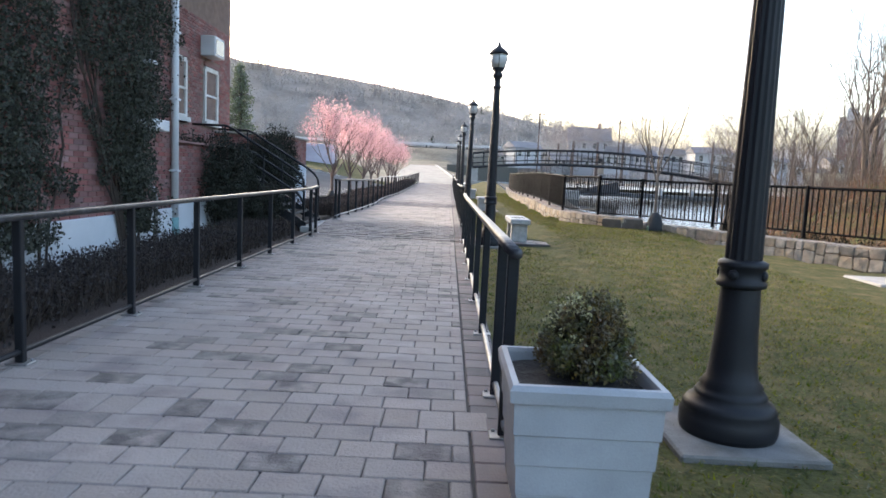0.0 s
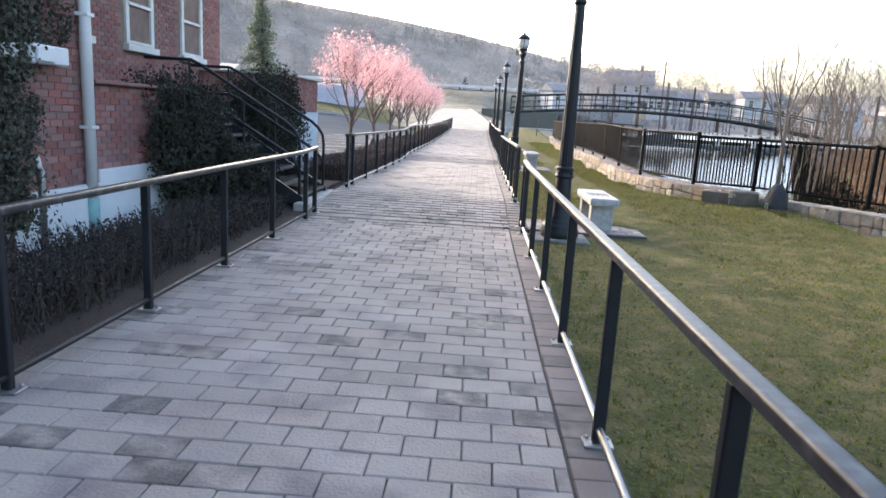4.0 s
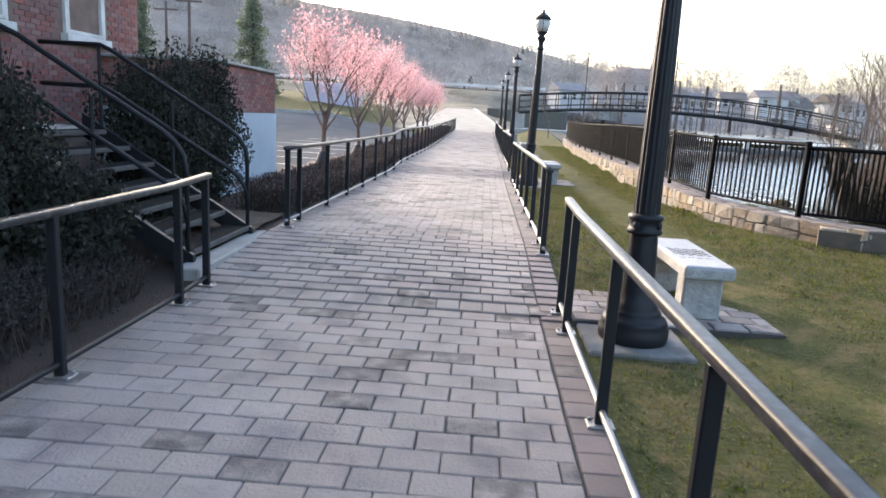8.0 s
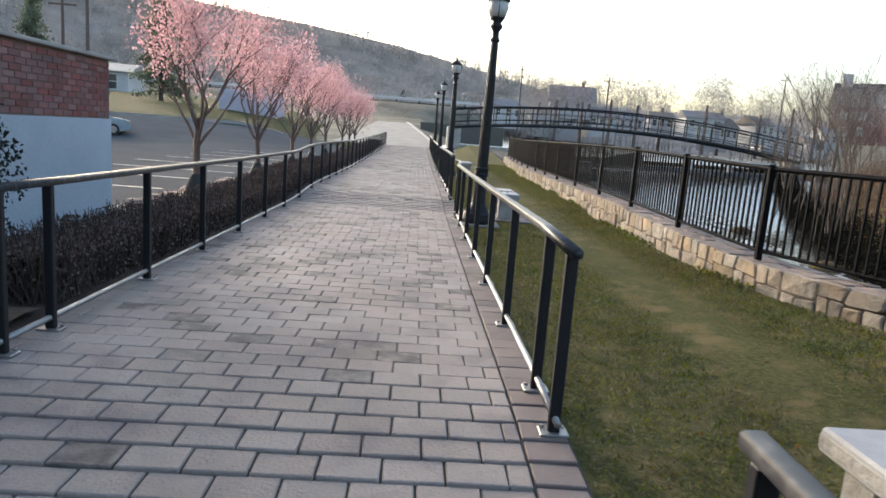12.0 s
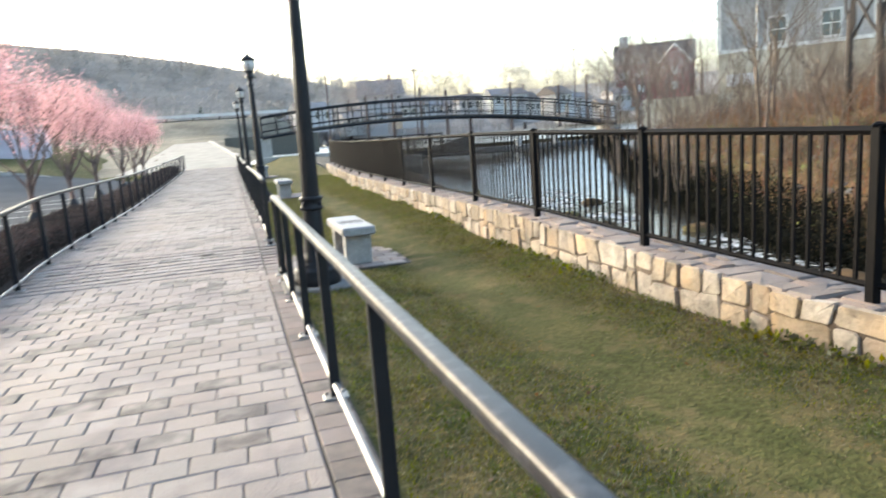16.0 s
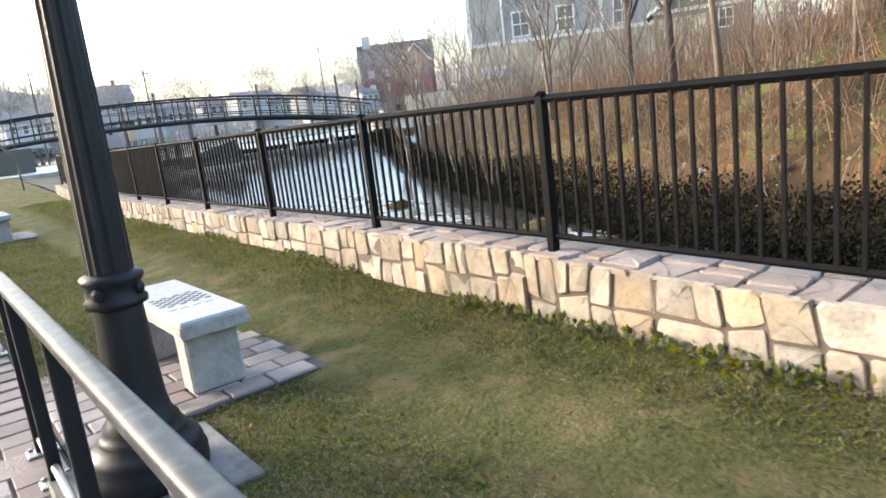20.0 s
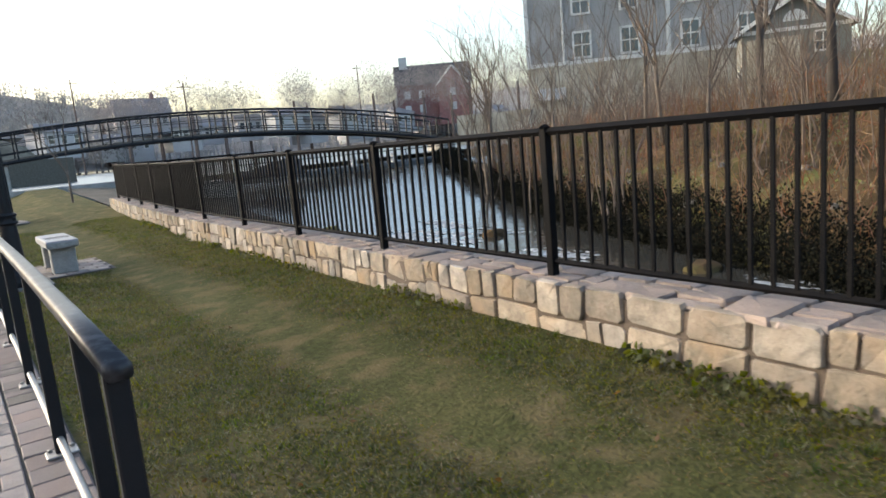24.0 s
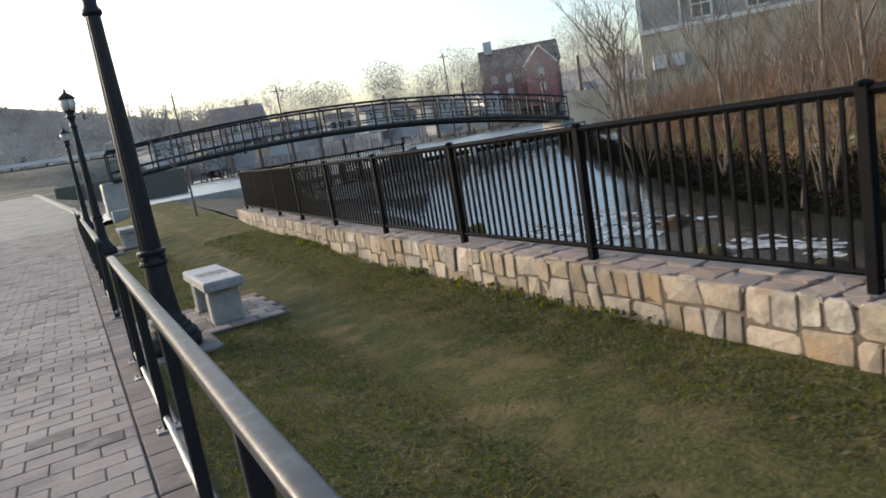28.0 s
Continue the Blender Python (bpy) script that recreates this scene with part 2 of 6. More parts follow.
HAZED_SHORE_WOODS = material("hazed_shore_woods", (0.47, 0.45, 0.45), 0.95, dark=(0.38, 0.365, 0.36), scale=0.05, amount=0.7, grain=0.5, grain_amount=0.25, per_island=0.1, bump=0, through=0.25)
EVERGREEN = material("far_evergreen", (0.07, 0.09, 0.055), 0.95, scale=0.1, grain=1, per_island=0.3, bump=0)
# Needle green is lightened so the colour carries distance haze.
HAZED_CONIFER = material("hazed_conifer_needles", (0.19, 0.215, 0.15), 0.9, dark=(0.12, 0.14, 0.095), scale=0.6, grain=10, per_island=0.35, bump=0, through=0.3, spec=0.1)
WRAP = material("dark_wrap", (0.02, 0.022, 0.024), 0.7, scale=20, grain=60)
TARP = material("green_bag", (0.16, 0.22, 0.15), 0.5, scale=20, grain=60)
SIDING = material("grey_siding", (0.39, 0.385, 0.38), 0.7, scale=0.6, grain=10)
TAN = material("tan_wall", (0.47, 0.43, 0.35), 0.85, dark=(0.33, 0.29, 0.22), scale=0.35, amount=0.75, grain=5, stain=(0.22, 0.18, 0.13), stain_scale=0.5)
GREEN_WALL = material("dark_green_siding", (0.19, 0.195, 0.175), 0.8, scale=0.6, grain=10)
ROOF = material("dark_shingle", (0.055, 0.058, 0.065), 0.9, scale=1, grain=15)
TRIM = material("white_trim", (0.74, 0.73, 0.70), 0.6, scale=3, grain=40)
# Brown roof paled for the haze over the far shore.
HAZY_BROWN_ROOF = material("hazed_brown_roof", (0.27, 0.235, 0.21), 0.9, scale=1, grain=15)
CAR_PAINT = material("blue_grey_car_paint", (0.23, 0.31, 0.38), 0.3, metal=0.4, scale=3, grain=200, grain_amount=0.05, bump=0)
RUBBER = material("rubber", (0.02, 0.02, 0.02), 0.85, scale=10)
PAINT_LINE = material("road_paint", (0.66, 0.65, 0.62), 0.8, scale=4, grain=40, stain=(0.3, 0.29, 0.28), stain_scale=3)
RED_LENS = material("red_lens", (0.5, 0.03, 0.02), 0.3, scale=5)
FAR_WHITE = material("far_white_wall", (0.60, 0.60, 0.60), 0.7, scale=0.3, grain=3)
PINK_BOX = material("lilac_container", (0.50, 0.47, 0.56), 0.7, scale=0.5, grain=5)
# Far-shore haze is put into these wall and roof greys.
HAZY_WALL = material("hazed_clapboard", (0.44, 0.43, 0.44), 0.8, dark=(0.36, 0.35, 0.36), scale=0.3, grain=3)
HAZY_ROOF = material("hazed_shingle", (0.26, 0.25, 0.26), 0.9, scale=0.5, grain=5)
LAMP_GLASS = material("frosted_lamp_glass", (0.62, 0.62, 0.60), 0.35, scale=8, grain=50, bump=0)


def glass_like(name, colour, rough):
    m = bpy.data.materials.new(name)
    m.use_nodes = True
    b = m.node_tree.nodes["Principled BSDF"]
    b.inputs["Base Color"].default_value = (*colour, 1)
    b.inputs["Roughness"].default_value = rough
    b.inputs["Specular IOR Level"].default_value = 0.9
    return m


PANE = glass_like("window_pane", (0.035, 0.045, 0.055), 0.08)


def water(name, colour, wave, strength):
    m = glass_like(name, colour, 0.08)
    nodes, links = m.node_tree.nodes, m.node_tree.links
    geo = nodes.new("ShaderNodeNewGeometry")
    n = nodes.new("ShaderNodeTexNoise")
    n.inputs["Scale"].default_value, n.inputs["Detail"].default_value = wave, 5
    links.new(geo.outputs["Position"], n.inputs["Vector"])
    bn = nodes.new("ShaderNodeBump")
    bn.inputs["Strength"].default_value, bn.inputs["Distance"].default_value = strength, 0.1
    links.new(n.outputs["Fac"], bn.inputs["Height"])
    links.new(bn.outputs["Normal"], nodes["Principled BSDF"].inputs["Normal"])
    return m


RIVER = water("river_water", (0.035, 0.034, 0.03), 2.2, 0.16)
LAKE = water("lake_water", (0.10, 0.115, 0.12), 0.4, 0.2)
LAKE.node_tree.nodes["Principled BSDF"].inputs["Roughness"].default_value = 0.3
# Grey of mirrored sky is painted into this water colour.
SKY_WATER = material("sky_grey_water", (0.15, 0.16, 0.17), 0.35, dark=(0.07, 0.075, 0.08), scale=1.2, amount=0.7, grain=9, bump=0.4)
FOAM = material("white_water", (0.50, 0.52, 0.54), 0.6, dark=(0.16, 0.165, 0.165), scale=5.0, amount=0.85, grain=18, grain_amount=0.5, bump=0.6)


# ---- mesh tools ----
class Geo:
    """Vertices and faces of one mesh."""

    def __init__(self):
        self.v, self.f = [], []

    def add(self, verts, faces):
        n = len(self.v)
        self.v += [tuple(p) for p in verts]
        self.f += [tuple(n + i for i in face) for face in faces]
        return self

    def box(self, x0, x1, y0, y1, z0, z1):
        return self.add([(x, y, z) for z in (z0, z1) for y in (y0, y1) for x in (x0, x1)],
                        [(0, 2, 3, 1), (4, 5, 7, 6), (0, 1, 5, 4), (1, 3, 7, 5), (3, 2, 6, 7), (2, 0, 4, 6)])

    def cbox(self, x0, x1, y0, y1, z0, z1, c, m=None):
        """A box with chamfered edges."""
        pts, idx = [], {}
        lo, hi = (x0, y0, z0), (x1, y1, z1)
        for corner in [(a, b, d) for a in (0, 1) for b in (0, 1) for d in (0, 1)]:
            for axis in range(3):
                p = [hi[k] if corner[k] else lo[k] for k in range(3)]
                for k in range(3):
                    if k != axis:
                        p[k] += -c if corner[k] else c
                idx[corner, axis] = len(pts)
                pts.append(Vector(p) if m is None else m @ Vector(p))
        faces = []
        for axis in range(3):
            u, w = (axis + 1) % 3, (axis + 2) % 3
            for side in (0, 1):
                ring = []
                for a, b in ((0, 0), (1, 0), (1, 1), (0, 1)):
                    k = [0, 0, 0]
                    k[axis], k[u], k[w] = side, a, b
                    ring.append(idx[tuple(k), axis])
                faces.append(ring if side else ring[::-1])
            for a in (0, 1):
                for b in (0, 1):
                    k0, k1 = [0, 0, 0], [0, 0, 0]
                    k0[u] = k1[u] = a
                    k0[w] = k1[w] = b
                    k0[axis], k1[axis] = 0, 1
                    ring = [idx[tuple(k0), u], idx[tuple(k1), u], idx[tuple(k1), w], idx[tuple(k0), w]]
                    faces.append(ring if a != b else ring[::-1])
        for corner in [(a, b, d) for a in (0, 1) for b in (0, 1) for d in (0, 1)]:
            ring = [idx[corner, k] for k in range(3)]
            faces.append(ring if sum(corner) % 2 else ring[::-1])
        return self.add(pts, faces)

    def tube(self, pts, radii, segs=8, flat=1.0, caps=True):
        """A round bar along points; flat squeezes it along the local up."""
        pts = [Vector(p) for p in pts]
        if not hasattr(radii, "__len__"):
            radii = [radii] * len(pts)
        rings = []
        for i, p in enumerate(pts):
            d = (pts[min(i + 1, len(pts) - 1)] - pts[max(i - 1, 0)]).normalized()
            side = d.cross(Vector((0, 0, 1)))
            side = side.normalized() if side.length > 1e-3 else Vector((1, 0, 0))
            up = side.cross(d).normalized()
            rings.append([p + radii[i] * (math.cos(a) * side + flat * math.sin(a) * up) for a in [2 * math.pi * k / segs for k in range(segs)]])
        faces = []
        for i in range(len(pts) - 1):
            for k in range(segs):
                a, b = i * segs + k, i * segs + (k + 1) % segs
                faces.append((a, b, b + segs, a + segs))
        if caps:
            faces += [tuple(range(segs))[::-1], tuple((len(pts) - 1) * segs + k for k in range(segs))]
        return self.add([q for r in rings for q in r], faces)

    def sweep(self, pts, section):
        """A bar of one section (side, up) along points that run about level."""
        pts = [Vector(p) for p in pts]
        n = len(section)
        verts, faces = [], []
        for i, p in enumerate(pts):
            d = (pts[min(i + 1, len(pts) - 1)] - pts[max(i - 1, 0)]).normalized()
            side = d.cross(Vector((0, 0, 1))).normalized()
            up = side.cross(d).normalized()
            verts += [p + side * a + up * b for a, b in section]
        for i in range(len(pts) - 1):
            faces += [(i * n + k, i * n + (k + 1) % n, (i + 1) * n + (k + 1) % n, (i + 1) * n + k) for k in range(n)]
        faces += [tuple(range(n))[::-1], tuple((len(pts) - 1) * n + k for k in range(n))]
        return self.add(verts, faces)

    def lathe(self, profile, segs=20, centre=(0, 0), flutes=0, depth=0.0):
        """A turned shape from (radius, height) pairs."""
        verts = []
        for r, z in profile:
            for k in range(segs):
                a = 2 * math.pi * k / segs
                q = r - (depth * r if flutes and k % 2 else 0)
                verts.append((centre[0] + q * math.cos(a), centre[1] + q * math.sin(a), z))
        faces = []
        for i in range(len(profile) - 1):
            for k in range(segs):
                a, b = i * segs + k, i * segs + (k + 1) % segs
                faces.append((a, b, b + segs, a + segs))
        faces += [tuple(range(segs))[::-1], tuple((len(profile) - 1) * segs + k for k in range(segs))]
        return self.add(verts, faces)

    def leaf(self, p, size, rng):
        """A small folded leaf at a point, turned at random."""
        m = Euler((rng.uniform(0, 6.3), rng.uniform(0, 6.3), rng.uniform(0, 6.3))).to_matrix()
        q = [(-0.5, 0, 0), (0, -0.32, 0.12), (0.5, 0, 0), (0, 0.32, 0.12)]
        return self.add([Vector(p) + size * (m @ Vector(a)) for a in q], [(0, 1, 2, 3)])

    def mesh(self, name, smooth=False):
        me = bpy.data.meshes.new(name)
        me.from_pydata(self.v, [], self.f)
        if smooth:
            me.polygons.foreach_set("use_smooth", [True] * len(me.polygons))
        me.update()
        return me


def part(name, geo, mat, parent=None, label="", smooth=False):
    """Links one mesh object, under a thing or a part."""
    me = geo if isinstance(geo, bpy.types.Mesh) else geo.mesh(name, smooth)
    if not me.materials:
        me.materials.append(mat)
    ob = new(name, me)
    if parent:
        ob.parent = parent
    if label:
        ob["label"] = label
    return ob


def thing(name, label, category, group="", kind="", at=(0, 0, 0), turn=0):
    ob = new(name)
    ob.empty_display_size = 0.2
    ob.matrix_world = pose(*at, 0, 0, turn)
    return tagged(ob, label, category, group, kind)


def setting(name, geo, mat, label="", smooth=False):
    return tagged(part(name, geo, mat, None, label, smooth), kind="structure")


RISE = [(-400, 0.0), (12.9, 0.0), (15.0, 0.14), (15.6, 0.16), (17.2, 0.145), (20.9, 0.115), (25.0, 0.10), (26.6, 0.19), (29, 0.205), (36, 0.18), (46, 0.28), (62, 0.56), (72, 1.3), (92, 2.6), (2000, 2.6)]


def rise(y):
    """The height of the walk, which climbs and dips a little on its way."""
    for (a, u), (b, w) in zip(RISE, RISE[1:]):
        if a <= y <= b:
            return u + (w - u) * (y - a) / (b - a)
    return 0.0


def lawn_z(x, y):
    """The lawn, a hand higher by the wall than by the walk."""
    u = min(1.0, max(0.0, (x - 2.25) / 1.1))
    return rise(y) - 0.03 + 0.11 * u * u * (3 - 2 * u) * min(1, max(0, (y - 8) / 8)) + 0.03 * max(0, y - 46) * u


def sheet(xs, ys, height):
    g = Geo()
    g.v = [(x, y, height(x, y)) for y in ys for x in xs]
    n = len(xs)
    g.f = [(j * n + i, j * n + i + 1, (j + 1) * n + i + 1, (j + 1) * n + i) for j in range(len(ys) - 1) for i in range(n - 1)]
    return g


def spread(a, b, step):
    n = max(1, round((b - a) / step))
    return [a + (b - a) * i / n for i in range(n + 1)]


RAIL_L, RAIL_R = -2.43, 0.68
WALK_END = 62.0


def wall_x(y):
    """The lawn face of the stone wall."""
    pts = [(16.2, 4.78), (16.7, 4.4), (17.3, 4.02), (18.2, 3.66), (19.3, 3.48), (20.5, 3.46), (24, 3.50), (30, 3.58), (36, 3.75), (42, 4.1), (47.5, 4.5)]
    if y <= pts[0][0]:
        return pts[0][1]
    for (a, u), (b, w) in zip(pts, pts[1:]):
        if y <= b:
            return u + (w - u) * (y - a) / (b - a)
    return pts[-1][1]


WALL_Y0, WALL_Y1, WALL_T = 16.2, 47.5, 0.55


def wall_top(y):
    low = min(1, max(0, (24.2 - y) / 5.2))
    return 0.64 - 0.11 * low + 0.01 * max(0, y - 38)


# ---- ground ----
def lot_z(x, y):
    """The car park, which climbs away from the walk at its far end."""
    u = min(1, max(0, (y - 46) / 12)) * min(1, max(0, (-6 - x) / 6))
    return 0.065 + 1.25 * u * u * (3 - 2 * u)


def ground_z(x, y):
    """Lawn by the walk, cut off at the river wall, lake bed far ahead."""
    z = lawn_z(x, y)
    if y < 60:
        edge = wall_x(y) + 0.2 if y > 16.2 else 5.3 + (16.2 - y) * 0.66
        if x > edge:
            z -= 3.6 * min(1, (x - edge) / 0.8)
    elif x > 2.6:
        z = -2.0
    if x < -2.7:
        z -= 0.06
    if x < -4.15 and 20 < y < 60:
        z = -0.12
    if y > 62.2:
        z = -1.0 if -60 < x else z
    return z


def bank_toe(y):
    """Where the far bank meets the water."""
    return 12.9 + 0.42 * max(0, y - 28)


setting("ground", sheet([-400, -120, -60, -30, -12, -6, -4.4, -3.6, -2.75, -2.55, 0.74, 1.2, 2, 3] + [3.3 + 0.4 * i for i in range(45)] + [24, 30, 40, 60, 120, 400],
                        [-300, -60, -20, -6] + [-4 + 1.0 * i for i in range(67)] + [64, 66, 70, 75, 80, 110, 160, 300, 600], ground_z), LAWN, "mown lawn with worn brown patches")
setting("asphalt_lot", sheet(spread(-60, -4.3, 6), spread(21.8, 58, 2), lot_z), ASPHALT, "grey asphalt car park with painted bays")
setting("planting_bed", sheet(spread(-4.3, -2.58, 0.5), spread(-4, 60, 1), lambda x, y: rise(y) - 0.02), MULCH, "bed of dark bark mulch along the walk")
walk_base = setting("walkway", sheet([-2.6, 0.76], spread(-6, WALK_END, 0.5), lambda x, y: rise(y) - 0.014), JOINT, "walkway of grey concrete pavers with dark joints")
def far_slope(x, y):
    """Rough ground beyond the walk: it climbs with the path, and ahead to the road along the far shore."""
    road = min(1, max(0, (y - 108) / 18)) * min(1, max(0, (16 - x) / 8))
    climb = rise(y) - 0.08 if y < 92 else 2.5 + 0.9 * min(1, (y - 92) / 16)
    u = min(1, max(0, (x - 1.5) / 4.5))
    land = climb * (1 - u) - 0.6 * u
    if x < -10:
        land = max(land, min(3.0, 0.9 + 0.1 * (-10 - x))) if y > 70 else land - 0.5
    return land + (6.3 - land) * road * road * (3 - 2 * road) + 0.12 * noise.noise((x * 0.3, y * 0.3, 6))


path_far = Geo()
for y in spread(WALK_END, 94, 2):
    k = (y - WALK_END) / 32
    left, right = -6.6 + 1.6 * k ** 0.5, 1.3 - 3.0 * k
    path_far.v += [(left + (right - left) * i / 6, y, rise(y) - 0.01) for i in range(7)]
path_far.f = [(7 * j + i, 7 * j + i + 1, 7 * j + i + 8, 7 * j + i + 7) for j in range(16) for i in range(6)]
setting("far_path", path_far, material("worn_path_concrete", (0.27, 0.255, 0.235), 0.9, scale=0.8, grain=40, stain=(0.17, 0.16, 0.145), stain_scale=1.2), "pale path climbing away beyond the walkway")
setting("path_kerb", Geo().sweep([(1.4 - 3.0 * (y - WALK_END) / 32, y, rise(y)) for y in spread(WALK_END, 94, 4)], [(-0.12, -0.1), (0.12, -0.1), (0.12, 0.12), (-0.12, 0.12)]), CONCRETE, "pale kerb along the climbing path")
setting("ground_far_shore", sheet(spread(-100, 17.5, 2.5), spread(60.8, 132, 1.6), far_slope), material("rough_shore_grass", (0.25, 0.225, 0.18), 0.95, dark=(0.15, 0.135, 0.105), scale=0.25, amount=0.8, grain=2.5, grain_amount=0.7, bump=1.0, bump_scale=3, spec=0.1), "rough brown grass slope up to the shore road", True)
setting("shore_road", sheet(spread(-100, 10, 5), [126, 128, 134, 142], lambda x, y: 6.45), CONCRETE, "pale road along the far shore")
guard = thing("guardrail", "long pale guardrail on dark posts beside the shore road", "guardrail")
part("rail", Geo().cbox(-100, 10, 127.0, 127.15, 6.85, 7.3, 0.03), FAR_WHITE, guard)
for i in range(28):
    part("post", Geo().box(-98 + 3.9 * i, -97.75 + 3.9 * i, 127.16, 127.4, 6.3, 7.2), ROOF, guard)
def water_z(y):
    """The river's surface: level, then a long shallow climb to the weir, added to mirror bright sky."""
    u = min(1, max(0, (y - 39) / 18.5))
    return -1.75 + 2.1 * u * u * (1.6 - 0.6 * u)


setting("river", sheet(spread(3.6, 60, 4), spread(-40, 58, 1), lambda x, y: water_z(y)), RIVER, "dark rippled river")
setting("lake", sheet([-300, -60, -8, 2.7, 10, 30, 100, 400], [59.5, 66, 77.9, 120, 200, 420], lambda x, y: 0.8 if x > 2 or y > 95 else -0.9), LAKE, "pale lake beyond the footbridge")


# ---- handrails of the walkway ----
def handrail(label, x, posts, y0, y1):
    ob = thing("handrail", label, "handrail", "handrails along the walkway", at=(x, 0, 0))
    ys = [y0] + [y for y in spread(y0, y1, 0.76)[1:-1]] + [y1]
    up = lambda y: 0.97 if x < 0 else 0.965 + 0.03 * min(1, (8 - y) / 5) if y < 8 else 0.965 if y < 14 else 0.955 if y < 25 else 0.975
    bar = []
    for k in range(20):
        c, s = math.cos(math.pi * k / 10), math.sin(math.pi * k / 10)
        bar.append((0.034 * math.copysign(abs(c) ** 0.55, c), 0.025 * math.copysign(abs(s) ** 0.55, s)))
    part("top_rail", Geo().sweep([(0, y, up(y) + rise(y)) for y in ys], bar), RAIL_TOP, ob, "flattened black top rail, worn grey", True)
    part("bottom_rail", Geo().tube([(0, y, 0.085 + rise(y)) for y in ys], 0.02, 8), BLACK if y0 < 0 else STEEL, ob, "low bar just above the paving", True)
    for y in posts:
        p = part("post", Geo().cbox(-0.03, 0.03, -0.022, 0.022, 0, up(y) - 0.018, 0.006), BLACK, ob)
        p.location = (0, y, rise(y))
        b = part("base_plate", Geo().cbox(-0.075, 0.075, -0.055, 0.055, 0, 0.014, 0.004), STEEL, p)
        for sx in (-0.052, 0.052):
            k = part("bolt", Geo().lathe([(0.012, 0.012), (0.012, 0.026), (0.006, 0.03)], 6), STEEL, p)
            k.location = (sx, 0.035, 0)
    return ob


handrail("long black metal handrail beside the brick house", RAIL_L, [-2.5, -0.98, 0.54, 2.05, 3.57, 5.1, 6.62, 8.15, 9.67, 11.19, 12.72, 13.25], -2.6, 13.32)
handrail("black metal handrail between walkway and mulch bed", RAIL_L, [15.68, 16.2] + [17.76 + 1.52 * i for i in range(19)], 15.6, 45.2)
handrail("black metal handrail along the far end of the bed", RAIL_L, [46.7 + 1.52 * i for i in range(10)], 46.6, 60.5)
RIGHT = [(2.64, [2.74, 3.40, 5.03, 6.55, 8.07, 9.6, 11.12, 12.72, 13.2], 13.27), (15.0, [15.08, 15.62, 17.0, 18.52, 20.04, 21.5, 22.85, 23.92, 24.36], 24.42),
         (26.38, [26.45, 26.98, 28.5, 29.98, 31.47, 32.95, 34.45, 35.1], 35.2), (37.6, [37.67, 38.2, 39.7, 41.2, 42.7, 44.2, 45.7, 46.3], 46.4),
         (48.8, [48.9, 49.4, 50.9, 52.4, 53.9, 55.4, 56.9], 57.0)]
for a, posts, b in RIGHT:
    handrail("black metal handrail between walkway and lawn", RAIL_R, posts, a, b)


# ---- street lamps ----
def street_lamp(at, label):
    ob = thing("street_lamp", label, "street lamp", "lamps along the walkway", at=at)
    part("footing", Geo().cbox(-0.39, 0.39, -0.39, 0.39, -0.2, 0.03, 0.012), FOOTING, ob, "square weathered concrete footing")
    part("base", Geo().lathe([(0.255, 0.03), (0.265, 0.06), (0.265, 0.13), (0.245, 0.16), (0.252, 0.175), (0.23, 0.21), (0.19, 0.235), (0.195, 0.25), (0.18, 0.27),
                              (0.165, 0.29), (0.168, 0.305), (0.14, 0.34), (0.126, 0.42), (0.114, 0.60), (0.104, 0.84), (0.10, 0.86)], 28), BLACK, ob, "moulded bell-shaped base", True)
    part("collar", Geo().lathe([(0.10, 0.85), (0.13, 0.86), (0.132, 0.885), (0.118, 0.90), (0.116, 0.955), (0.13, 0.97), (0.13, 0.995), (0.10, 1.01)], 28), BLACK, ob, "ringed collar", True)
    for k in range(4):
        a = math.pi / 4 + k * math.pi / 2
        r = part("rosette", Geo().lathe([(0.03, 0), (0.028, 0.012), (0.012, 0.02)], 10), BLACK, ob)
        r.matrix_local = Matrix.Translation((0.116 * math.cos(a), 0.116 * math.sin(a), 0.928)) @ Euler((0, math.pi / 2, a)).to_matrix().to_4x4()
    part("shaft", Geo().lathe([(0.098, 1.0), (0.090, 1.6), (0.078, 2.4), (0.064, 3.12), (0.062, 3.14)], 32, flutes=1, depth=0.06), BLACK, ob, "fluted tapering shaft")
    part("neck", Geo().lathe([(0.062, 3.12), (0.085, 3.14), (0.085, 3.17), (0.06, 3.2), (0.06, 3.3), (0.1, 3.36), (0.105, 3.4), (0.07, 3.44), (0.12, 3.5), (0.125, 3.53)], 20), BLACK, ob, "", True)
    lantern = part("lantern", Geo().lathe([(0.115, 3.53), (0.155, 3.62), (0.165, 3.72), (0.15, 3.8)], 16), LAMP_GLASS, ob, "frosted glass globe", True)
    part("cap", Geo().lathe([(0.19, 3.79), (0.195, 3.81), (0.13, 3.88), (0.06, 3.93), (0.03, 3.96), (0.035, 3.99), (0.012, 4.03), (0.004, 4.06)], 16), BLACK, lantern, "black finial cap", True)
    for k in range(4):
        a = k * math.pi / 2
        part("strut", Geo().tube([(0.12 * math.cos(a), 0.12 * math.sin(a), 3.52), (0.168 * math.cos(a), 0.168 * math.sin(a), 3.7), (0.16 * math.cos(a), 0.16 * math.sin(a), 3.8)], 0.009, 6), BLACK, lantern)
    return ob


street_lamp((1.97, 2.98, -0.02), "black fluted lamp post on a square footing beside a planter")
